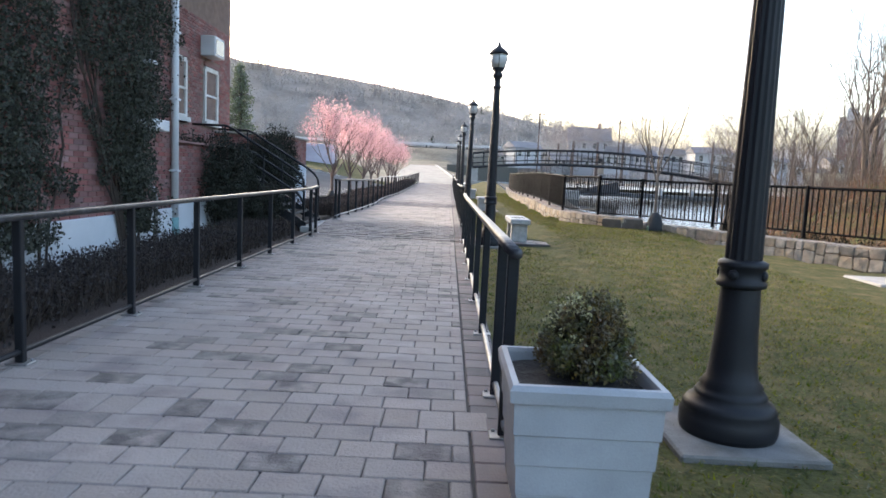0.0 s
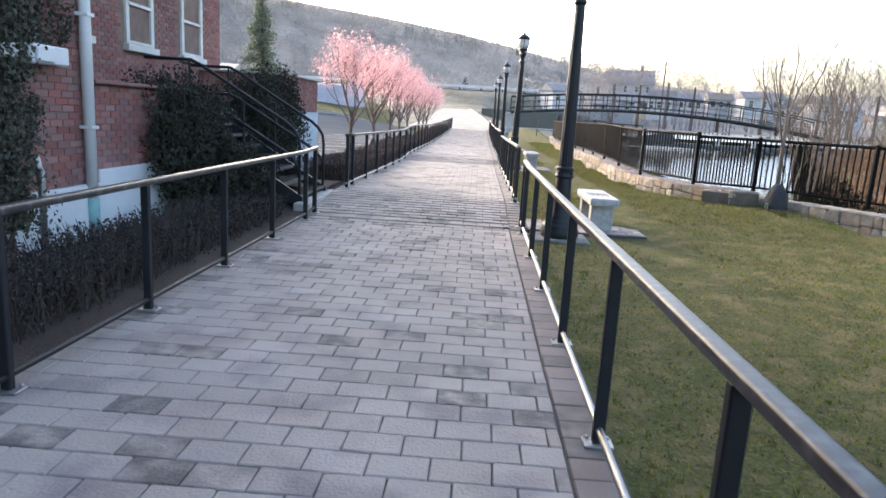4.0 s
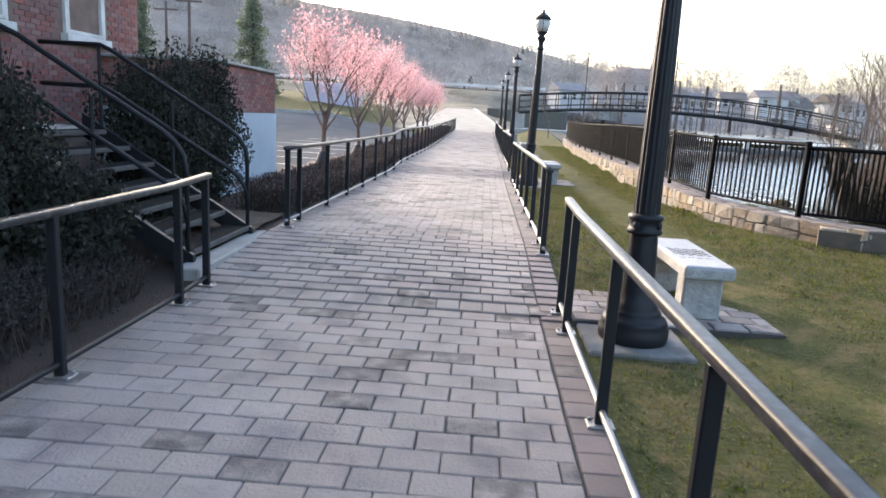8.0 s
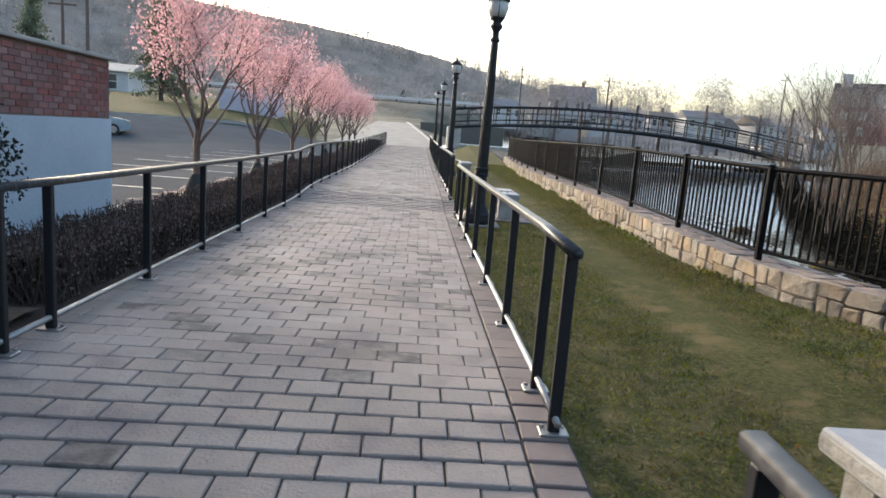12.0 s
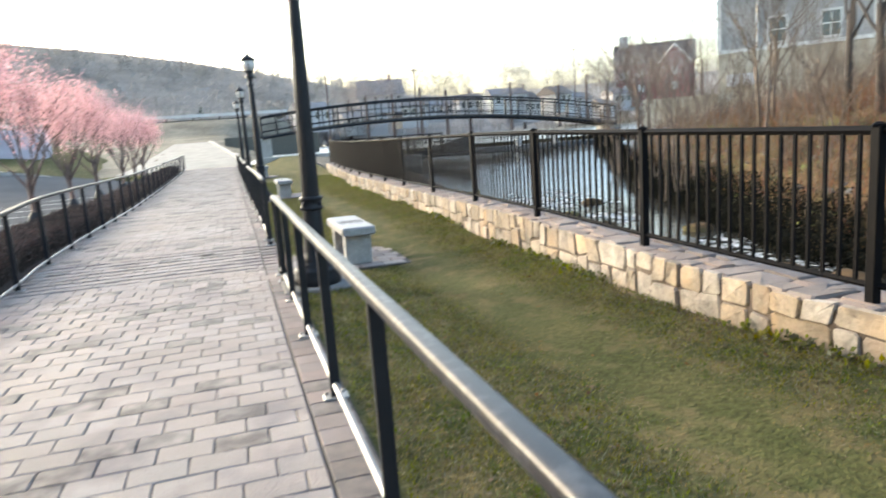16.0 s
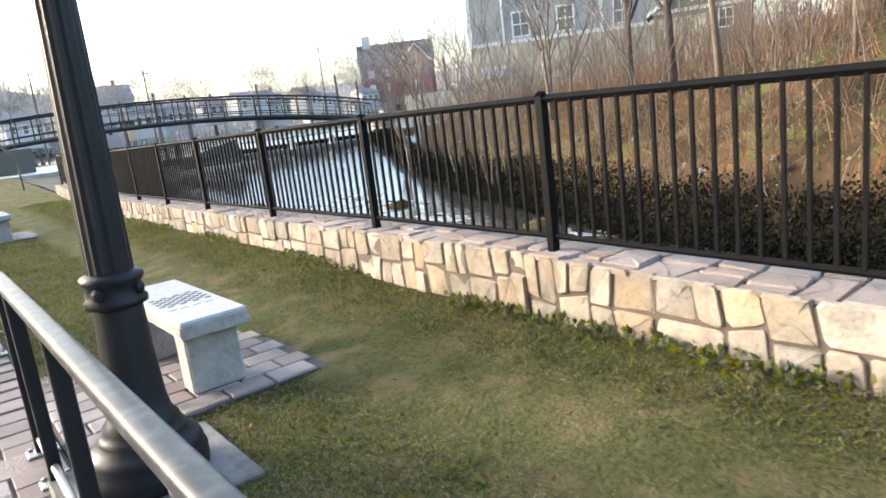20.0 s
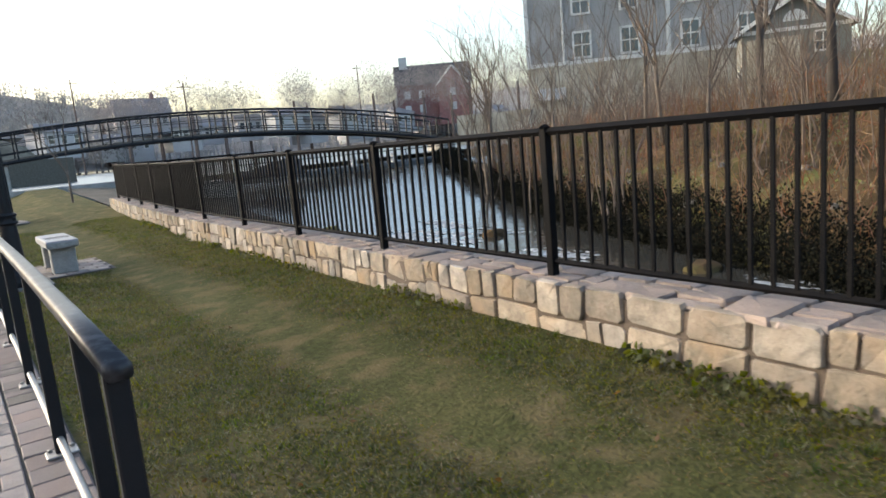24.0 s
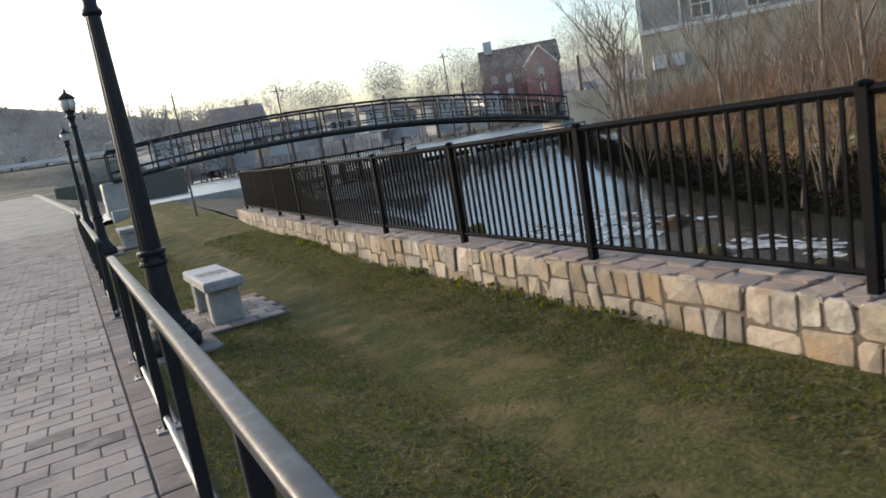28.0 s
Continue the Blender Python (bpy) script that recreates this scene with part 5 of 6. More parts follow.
def sedan(at, turn):
    ob = thing("car", "blue-grey sedan parked in the car park", "car", at=at, turn=turn)
    prof = [(-2.25, 0.35), (-2.28, 0.6), (-2.2, 0.82), (-1.35, 0.95), (-0.75, 1.36), (-0.2, 1.43), (0.55, 1.40), (1.25, 0.98), (2.05, 0.84), (2.25, 0.65), (2.25, 0.35), (1.8, 0.26), (-1.8, 0.26)]
    g = Geo()
    for s, inset in ((-0.86, 1), (0.86, 1)):
        g.v += [(x, s * (0.84 if z > 1.1 else 1.0), z) for x, z in prof]
    n = len(prof)
    g.f = [tuple(range(n)), tuple(range(2 * n - 1, n - 1, -1))] + [(k, n + k, n + (k + 1) % n, (k + 1) % n) for k in range(n)]
    body = part("body", g, CAR_PAINT, ob)
    for s in (-1, 1):
        y = s * 0.80
        for a, b in ((-1.15, -0.15), (-0.08, 0.95)):
            part("side_window", Geo().add([(a - 0.05 * (a < -0.5), y * 1.06, 0.97), (b + (0.2 if b > 0.5 else 0), y * 1.06, 0.97), (b - 0.25 * (b > 0.5), y * 0.97, 1.34), (a + 0.42 * (a < -0.5), y * 0.97, 1.34)], [(0, 1, 2, 3)]), PANE, body)
        for x in (-1.42, 1.4):
            w = part("wheel", Geo().tube([(x, s * 0.66, 0.31), (x, s * 0.88, 0.31)], 0.31, 18), RUBBER, ob)
            part("rim", Geo().tube([(x, s * 0.86, 0.31), (x, s * 0.893, 0.31)], 0.19, 12), STEEL, w)
        part("mirror", Geo().cbox(0.85, 1.0, s * 0.9 - 0.08, s * 0.9 + 0.08, 0.98, 1.1, 0.02), CAR_PAINT, body)
        part("tail_light", Geo().cbox(-2.28, -2.2, s * 0.6 - 0.16, s * 0.6 + 0.16, 0.66, 0.8, 0.02), RED_LENS, body)
        part("headlight", Geo().cbox(2.17, 2.26, s * 0.58 - 0.2, s * 0.58 + 0.2, 0.62, 0.76, 0.02), FAR_WHITE, body)
    part("windscreen", Geo().add([(1.22, -0.72, 1.0), (1.22, 0.72, 1.0), (0.58, 0.62, 1.39), (0.58, -0.62, 1.39)], [(0, 1, 2, 3)]), PANE, body)
    part("rear_window", Geo().add([(-1.33, 0.72, 0.98), (-1.33, -0.72, 0.98), (-0.78, -0.62, 1.36), (-0.78, 0.62, 1.36)], [(0, 1, 2, 3)]), PANE, body)
    part("bumper", Geo().cbox(2.1, 2.3, -0.84, 0.84, 0.32, 0.55, 0.04), CAR_PAINT, body)


sedan((-18.0, 48.6, 0.22), 205)

# ---- far setting: grass strip, sheds, hill of woods, shore trees and houses ----
tagged(part("grass_strip", sheet(spread(-90, -7, 4), spread(57.8, 76, 2), lambda x, y: lot_z(x, y) + 0.09 + 0.10 * (y - 57.8) * min(1, max(0, (-6 - x) / 8))), LAWN), "strip of rough grass behind the car park", "grass", kind="structure")


def simple_house(name, label, x, y, z, w, d, h, roof_h, wall, roof, turn=0, windows=(3, 1), chimney=True):
    """A gabled house with windows on the side that faces the walk."""
    ob = thing(name, label, "house", "houses round the water", at=(x, y, z), turn=turn)
    part("wall", Geo().box(-w / 2, w / 2, -d / 2, d / 2, -2, h), wall, ob)
    e = 0.4
    part("roof", Geo().add([(-w / 2 - e, -d / 2 - e, h - 0.1), (w / 2 + e, -d / 2 - e, h - 0.1), (w / 2 + e, d / 2 + e, h - 0.1), (-w / 2 - e, d / 2 + e, h - 0.1), (-w / 2 - e, 0, h + roof_h), (w / 2 + e, 0, h + roof_h)],
                           [(0, 1, 5, 4), (2, 3, 4, 5), (0, 4, 3), (1, 2, 5), (0, 3, 2, 1)]), roof, ob)
    nx, nz = windows
    for i in range(nx):
        for j in range(nz):
            cx, cz = -w / 2 + w * (i + 0.5) / nx, h * (j + 0.5) / nz
            win = part("window", Geo().box(cx - 0.45, cx + 0.45, -d / 2 - 0.03, -d / 2 + 0.02, cz - 0.7, cz + 0.7), PANE, ob)
            part("frame", Geo().box(cx - 0.57, cx + 0.57, -d / 2 - 0.02, -d / 2 + 0.015, cz - 0.82, cz + 0.82), TRIM, win)
            part("bar", Geo().box(cx - 0.46, cx + 0.46, -d / 2 - 0.05, -d / 2 - 0.02, cz - 0.04, cz + 0.04), TRIM, win)
    if chimney:
        part("chimney", Geo().box(w * 0.2, w * 0.2 + 0.8, -0.4, 0.4, h, h + roof_h + 1.0), BRICK, ob)
    return ob


def far_houses():
    # the large grey house on the bank
    ob = thing("grey_house", "tall grey-sided house with white trim on a tan base", "house", "houses round the water", at=(55.2, 61.5, 0), turn=-47)
    part("base", Geo().box(-13.0, 12, 0, 12, -2, 7.4), TAN, ob, "tan block base storey")
    part("wall", Geo().box(-13.0, 12, 0.05, 12, 7.4, 17), SIDING, ob, "grey clapboard wall")
    for i in range(32):
        part("clapboard", Geo().box(-13.02, 12.02, 0.02, 0.06, 7.45 + 0.3 * i, 7.45 + 0.3 * i + 0.24), SIDING, ob)
    part("band", Geo().box(-13.05, 12.05, -0.08, 0.05, 7.3, 7.65), TRIM, ob, "white band")
    for cx in (-12.9, -0.2, 11.9):
        part("corner_board", Geo().box(cx - 0.18, cx + 0.18, -0.06, 0.05, 7.6, 17), TRIM, ob)
    for cx in (-7.9, -3.6, 1.7, 6.5):
        for cz in (9.0, 12.9):
            w = part("window", Geo().box(cx - 0.7, cx + 0.7, -0.04, 0.04, cz - 1.05, cz + 1.05), PANE, ob)
            for a, b, c, d in ((cx - 0.88, cx - 0.7, cz - 1.25, cz + 1.25), (cx + 0.7, cx + 0.88, cz - 1.25, cz + 1.25), (cx - 0.7, cx + 0.7, cz + 1.05, cz + 1.25), (cx - 0.7, cx + 0.7, cz - 1.25, cz - 1.05), (cx - 0.7, cx + 0.7, cz - 0.06, cz + 0.06), (cx - 0.05, cx + 0.05, cz - 1.05, cz + 1.05)):
                part("frame", Geo().box(a, b, -0.1, 0.0, c, d), TRIM, w)
    part("roof", Geo().add([(-13.6, -0.7, 16.9), (12.6, -0.7, 16.9), (12.6, 12.7, 16.9), (-13.6, 12.7, 16.9), (-13.6, 6, 21), (12.6, 6, 21)], [(0, 1, 5, 4), (2, 3, 4, 5), (0, 4, 3), (1, 2, 5), (0, 3, 2, 1)]), ROOF, ob)
    for cx in (-11.6, -10.2):
        part("heat_pump", Geo().cbox(cx - 0.6, cx + 0.6, -0.6, -0.02, 4.2, 5.3, 0.04), FAR_WHITE, ob, "white wall unit")
    part("low_wall", Geo().box(-20, -13.0, -1.2, 0, -2, 3.6), TAN, ob, "tan garden wall")
    part("downpipe", Geo().tube([(-9.6, -0.1, 7.6), (-9.6, -0.1, 17)], 0.12, 6), TRIM, ob)
    # small gabled house with a fanlight
    g2 = thing("gable_house", "small dark green house with a white-trimmed gable and half-round window", "house", "houses round the water", at=(46.0, 46.5, 4.5), turn=-57)
    g2.scale = (0.76, 0.76, 0.76)
    part("wall", Geo().add([(-4, -3, -6), (4, -3, -6), (4, 3, -6), (-4, 3, -6), (-4, -3, 2.6), (4, -3, 2.6), (4, 3, 2.6), (-4, 3, 2.6), (0, -3, 5.0), (0, 3, 5.0)],
                           [(0, 1, 5, 8, 4), (2, 3, 7, 9, 6), (0, 4, 7, 3), (1, 2, 6, 5), (0, 3, 2, 1)]), GREEN_WALL, g2)
    for s in (-1, 1):
        part("roof_slope", Geo().add([(0, -3.5, 5.15), (s * 4.6, -3.5, 2.35), (s * 4.6, 3.5, 2.35), (0, 3.5, 5.15), (0, -3.5, 5.3), (s * 4.6, -3.5, 2.5), (s * 4.6, 3.5, 2.5), (0, 3.5, 5.3)],
                                     [(0, 1, 2, 3), (7, 6, 5, 4), (0, 4, 5, 1), (1, 5, 6, 2), (2, 6, 7, 3), (3, 7, 4, 0)]), ROOF, g2)
        part("barge_board", Geo().add([(0, -3.56, 5.3), (s * 4.6, -3.56, 2.5), (s * 4.6, -3.56, 2.15), (0, -3.56, 4.9), (0, -3.5, 5.3), (s * 4.6, -3.5, 2.5), (s * 4.6, -3.5, 2.15), (0, -3.5, 4.9)],
                                      [(0, 1, 2, 3), (7, 6, 5, 4), (0, 4, 5, 1), (1, 5, 6, 2), (2, 6, 7, 3), (3, 7, 4, 0)]), TRIM, g2, "white barge board")
    part("eave_board", Geo().box(-4.1, 4.1, -3.1, -2.98, 2.35, 2.65), TRIM, g2)
    fan = Geo()
    fan.v = [(0.9 * math.cos(a), -3.06, 3.1 + 0.9 * math.sin(a)) for a in [math.pi * k / 12 for k in range(13)]]
    fan.f = [tuple(range(13))]
    part("fanlight", fan, TRIM, g2, "half-round fan window")
    for cx in (2.0,):
        w = part("window", Geo().box(cx - 0.5, cx + 0.5, -3.08, -2.98, 0.6, 2.0), PANE, g2)
        for a, b, c, d in ((cx - 0.65, cx - 0.5, 0.45, 2.15), (cx + 0.5, cx + 0.65, 0.45, 2.15), (cx - 0.5, cx + 0.5, 2.0, 2.15), (cx - 0.5, cx + 0.5, 0.45, 0.6), (cx - 0.04, cx + 0.04, 0.6, 2.0), (cx - 0.5, cx + 0.5, 1.26, 1.34)):
            part("frame", Geo().box(a, b, -3.12, -3.02, c, d), TRIM, w)
    part("porch", Geo().box(-3.6, 0.4, -3.3, -3.0, -6, 1.9), TAN, g2, "tan garage door")
    # white house and board fence on the terrace
    simple_house("blue_house", "pale blue-grey house with tall windows above the bank", 60, 36, 5.0, 14, 8, 6.5, 2.5, SIDING, ROOF, -62, (4, 1), False)
    fence = thing("board_fence", "weathered green board fence on the terrace", "fence", at=(49, 35.5, 3.5), turn=-66)
    for i in range(40):
        part("board", Geo().box(-8 + 0.4 * i, -8 + 0.4 * i + 0.34, -0.02, 0.02, -0.6, 1.15 + 0.02 * (i % 3)), material("weathered_board", (0.22, 0.22, 0.13), 0.9) if i == 0 else bpy.data.materials["weathered_board"], fence)
    for h in (0.2, 0.95):
        part("rail", Geo().box(-8, 8, 0.02, 0.08, h, h + 0.09), bpy.data.materials["weathered_board"], fence)
    # red brick house with dark gabled roof
    rh = thing("red_house", "red brick house with a dark gabled roof across the water", "house", "houses round the water", at=(117, 181, 10.0), turn=-35)
    rh.scale = (1.15, 1.15, 1.15)
    part("wall", Geo().box(-9, 9, -5, 5, -4, 6), BRICK, rh)
    part("roof", Geo().add([(-9.5, -5.6, 5.9), (9.5, -5.6, 5.9), (9.5, 5.6, 5.9), (-9.5, 5.6, 5.9), (-9.5, 0, 11), (9.5, 0, 11)], [(0, 1, 5, 4), (2, 3, 4, 5), (0, 4, 3), (1, 2, 5), (0, 3, 2, 1)]), ROOF, rh)
    part("gable", Geo().add([(1, -6.6, -4), (8, -6.6, -4), (8, -5, -4), (1, -5, -4), (1, -6.6, 5.5), (8, -6.6, 5.5), (8, 0, 5.5), (1, 0, 5.5), (4.5, -6.6, 9.4), (4.5, 0, 9.4)],
                            [(0, 1, 5, 8, 4), (4, 8, 9, 7), (5, 6, 9, 8), (0, 4, 7, 3), (1, 2, 6, 5)]), BRICK, rh, "projecting brick gable")
    for s in (-1, 1):
        part("gable_trim", Geo().tube([(4.5, -6.7, 9.6), (4.5 + s * 3.9, -6.7, 5.3)], 0.22, 4), TRIM, rh)
    for cx in (-6.5, -3, 4.5):
        for cz in (0.2, 3.6):
            part("window", Geo().box(cx - 0.7, cx + 0.7, -6.7 if cx > 0 else -5.1, -5, cz - 0.9, cz + 0.9), FAR_WHITE, rh)
    part("white_end", Geo().box(-9.2, -9.0, -5, 5, -4, 6), FAR_WHITE, rh, "white clapboard end")
    part("cupola", Geo().box(-8, -6, -1, 1, 10, 13), FAR_WHITE, rh)
    simple_house("roofed_house", "long house with big dark roof beyond the footbridge, greyed for haze", 38, 183, 9.8, 11, 9, 2.4, 3.9, HAZY_WALL, HAZY_ROOF, -8, (4, 1), True)
    rng = random.Random(77)
    for i in range(26):
        x = 12 + i * 5.5 + rng.uniform(-2, 2)
        y = 170 + rng.uniform(-12, 20) + 0.15 * i
        simple_house("far_house", "small house among trees on the far shore, greyed for haze" if i % 3 else "small white house on the far shore", x, y, 4.2 + rng.uniform(0, 2.8), rng.uniform(5, 9), 6, rng.uniform(1.9, 3.0), rng.uniform(1.5, 2.4),
                     HAZY_WALL if i % 3 else FAR_WHITE, HAZY_ROOF if i % 2 else HAZY_BROWN_ROOF, rng.uniform(-25, 25), (3, 1), False)


far_houses()


def hill_ridge(b):
    """Height over the eye, as a tangent, of the wooded ridge at a bearing in degrees."""
    pts = [(-60, 0.20), (-30, 0.19), (-20, 0.185), (-9, 0.165), (-2, 0.145), (4, 0.12), (9.5, 0.095), (14, 0.075), (20, 0.065), (40, 0.07), (55, 0.09), (75, 0.09)]
    for (a, u), (c, w) in zip(pts, pts[1:]):
        if a <= b <= c:
            return u + (w - u) * (b - a) / (c - a)
    return 0.09


def far_hill():
    """The wooded hill round the lake: land, and thousands of small tree crowns and trunks on it."""
    g = Geo()
    bs = spread(-60, 75, 2.5)
    for k, (dist, share) in enumerate(((150, 0.0), (190, 0.25), (240, 0.7), (300, 1.0), (380, 0.9))):
        for b in bs:
            a = radians(b)
            far = dist * (1.0 if b < 12 else 1.25)
            z = 1.2 + (far * hill_ridge(b) * 0.86) * share
            g.v.append((far * math.sin(a), 20 + far * math.cos(a), z))
    n = len(bs)
    g.f = [(k * n + i, k * n + i + 1, (k + 1) * n + i + 1, (k + 1) * n + i) for k in range(4) for i in range(n - 1)]
    setting("backdrop_hill", g, HAZED_WOODS, "wooded hillside beyond the lake", True)
    rng = random.Random(14)
    crowns, shore_crowns, trunks, firs = Geo(), Geo(), Geo(), Geo()
    for i in range(5200):
        b = rng.uniform(-58, 74)
        s = rng.random()
        far = (150 + 150 * s) * (1.0 if b < 12 else 1.25)
        share = max(0, min(1, (far / (1.0 if b < 12 else 1.25) - 150) / 150)) ** 1.1
        a = radians(b)
        z = 1.2 + far * hill_ridge(b) * 0.86 * share - 1
        x, y = far * math.sin(a), 20 + far * math.cos(a)
        h = rng.uniform(6, 10)
        trunks.tube([(x, y, z), (x + rng.gauss(0, 0.4), y, z + h * 0.95)], [0.22, 0.05], 3, caps=False)
        shore = b > 12
        if rng.random() < 0.003:
            h *= 0.7
            firs.lathe([(1.9, z + 1.2), (1.5, z + h * 0.35), (1.6, z + h * 0.36), (0.9, z + h * 0.7), (1.0, z + h * 0.71), (0.05, z + h * 1.05)], 7, (x, y))
        else:
            for q in range(140 if shore else 60):
                d = Vector((rng.gauss(0, 1), rng.gauss(0, 1), rng.gauss(0, 1))).normalized() * (rng.random() ** 0.4)
                (shore_crowns if shore else crowns).leaf((x + d.x * h * 0.34, y + d.y * h * 0.34, z + h * 0.62 + d.z * h * 0.36), rng.uniform(0.15, 0.4) if shore else rng.uniform(0.3, 0.8), rng)
    tagged(part("far_crowns", crowns, HAZED_WOODS), "bare crowns of the far woods, paled for haze", "woods", kind="stuff")
    tagged(part("shore_crowns", shore_crowns, HAZED_SHORE_WOODS), "bare crowns of woods along the far shore, paled for haze", "woods", kind="stuff")
    tagged(part("far_trunks", trunks, HAZED_WOODS), "thin trunks of the far woods", "woods", kind="stuff")
    tagged(part("far_firs", firs, EVERGREEN), "dark firs among the bare woods", "woods", kind="stuff")


far_hill()


def shore_trees():
    """Rounded bare trees on the far shore, each of fine twigs."""
    rng = random.Random(6)
    for i in range(15):
        b = 10 + i * 2.3 + rng.uniform(-0.7, 0.7)
        far = 150 + rng.uniform(-12, 18)
        h = rng.uniform(11, 16)
        x, y = far * math.sin(radians(b)), 20 + far * math.cos(radians(b))
        ob = thing("shore_tree", "round-headed bare tree on the far shore", "tree", "trees on the far shore", at=(x, y, 4.5))
        part("trunk", Geo().tube([(0, 0, -3), (0, 0, h * 0.5)], [0.4, 0.25], 6), BARK, ob)
        g = Geo()
        for q in range(7500):
            d = Vector((rng.gauss(0, 1), rng.gauss(0, 1), rng.gauss(0, 1))).normalized() * (rng.random() ** 0.45)
            d *= 1 + 0.35 * noise.noise(d * 2 + Vector((i, 0, 0)))
            g.leaf((d.x * h * 0.36, d.y * h * 0.36, h * 0.64 + d.z * h * 0.38), rng.uniform(0.09, 0.24), rng)
        # Twig colour lightened to carry the haze.
        part("crown", g, material("hazed_shore_twigs", (0.38, 0.34, 0.33), 0.95, scale=0.3, grain=3, per_island=0.15, bump=0, through=0.25) if i == 0 else bpy.data.materials["hazed_shore_twigs"], ob)


shore_trees()


def poles():
    for x, y, h in ((79, 158, 17), (-32, 74, 9), (-27, 68, 9), (20, 150, 14), (38, 150, 13)):
        ob = thing("utility_pole", "wooden utility pole with a cross arm", "pole", at=(x, y, 2.5 if y > 80 else 2.0))
        part("shaft", Geo().tube([(0, 0, -2), (0, 0, h)], [0.17, 0.12], 8), BARK, ob)
        part("cross_arm", Geo().box(-1.2, 1.2, -0.06, 0.06, h - 0.8, h - 0.65), BARK, ob)


poles()
tagged(part("lot_kerb", Geo().add([(x, y, lot_z(x, 57.8) + z) for x in spread(-60, -7, 2.5) for y, z in ((57.6, -0.1), (57.6, 0.12), (57.8, 0.12), (57.8, -0.1))],
                                 [(4 * i + k, 4 * i + 4 + k, 4 * i + 5 + k, 4 * i + 1 + k) for i in range(21) for k in range(3)]), CONCRETE), "kerb between the car park and the grass", "kerb", kind="structure")
post = thing("bollard", "short dark post standing in the grass", "bollard", at=(-23.2, 60.4, 1.55))
part("shaft", Geo().lathe([(0.17, -0.1), (0.17, 0.7), (0.13, 0.78)], 10), WRAP, post)
part("cap", Geo().lathe([(0.19, 0.76), (0.17, 0.86), (0.05, 0.92)], 10), WRAP, post)


def evergreen(x, y, z, h, seed):
    """A ragged conifer: a trunk, drooping boughs and needles in sprays."""
    rng = random.Random(seed)
    ob = thing("conifer", "tall ragged conifer behind the car park, green greyed for haze", "tree", "conifers behind the car park", at=(x, y, z))
    part("trunk", Geo().tube([(0, 0, -0.6), (0.1, 0, h * 0.5), (0, 0.1, h)], [0.26, 0.17, 0.03], 8), DARK_BARK, ob)
    boughs, needles = Geo(), Geo()
    for i in range(70):
        u = 0.12 + 0.86 * i / 70
        a, r = rng.uniform(0, 6.28), h * 0.27 * (1.05 - u) ** 0.75 * rng.uniform(0.55, 1.15)
        p, q = Vector((0, 0, h * u)), Vector((r * math.cos(a), r * math.sin(a), h * u - 0.18 * r + rng.gauss(0, 0.15)))
        boughs.tube([p, p.lerp(q, 0.5) + Vector((0, 0, 0.12)), q], [0.05, 0.03, 0.01], 4, caps=False)
        for k in range(int(26 + 50 * r)):
            w = rng.random() ** 0.7
            needles.leaf(p.lerp(q, w) + Vector((rng.gauss(0, 0.28), rng.gauss(0, 0.28), rng.gauss(-0.06, 0.2))), rng.uniform(0.12, 0.32), rng)
    tagged(part("bough_mass", boughs, DARK_BARK, ob), kind="stuff")
    part("needles", needles, HAZED_CONIFER, ob, "sprays of needles greyed for haze")


for x, y, z, h, seed in ((-21.8, 69.5, 2.2, 9.6, 61), (-33, 71, 2.3, 8.8, 63), (-39, 74, 2.5, 9.5, 64), (-47, 72, 2.3, 9.0, 65)):
    evergreen(x, y, z, h, seed)
tagged(part("storage_box", Geo().cbox(-16.0, -11.4, 66, 69, 1.2, 3.85, 0.05), PINK_BOX), "pale lilac storage container beyond the car park", "container")
# Plain block added in place of the dark hedge right of the path.
tagged(part("shore_wall", Geo().cbox(0.0, 9, 84, 85, -1, 2.75, 0.05), material("dark_hedge_tone", (0.13, 0.12, 0.10), 0.95)), "low plain block standing in for a dark hedge", "wall", kind="structure")
simple_house("far_building", "low white building with a pale roof behind the blossom trees", -36, 84, 3.2, 12, 8, 2.2, 0.9, FAR_WHITE, CONCRETE, 10, (4, 1), False)


# ---- stones of the wall ----
def warp(u, z):
    """Bends the courses, so that no two stones are alike and neighbours still fit."""
    return (u + 0.055 * noise.noise((u * 2.3, z * 2.3, 11)) + 0.02 * noise.noise((u * 7, z * 7, 5)),
            z + (0.06 * noise.noise((u * 2.0, z * 2.6, 27)) + 0.02 * noise.noise((u * 7, z * 7, 15))) * min(1, abs(z - 0.63) * 5, max(0.1, abs(z - 0.53) * 6)))


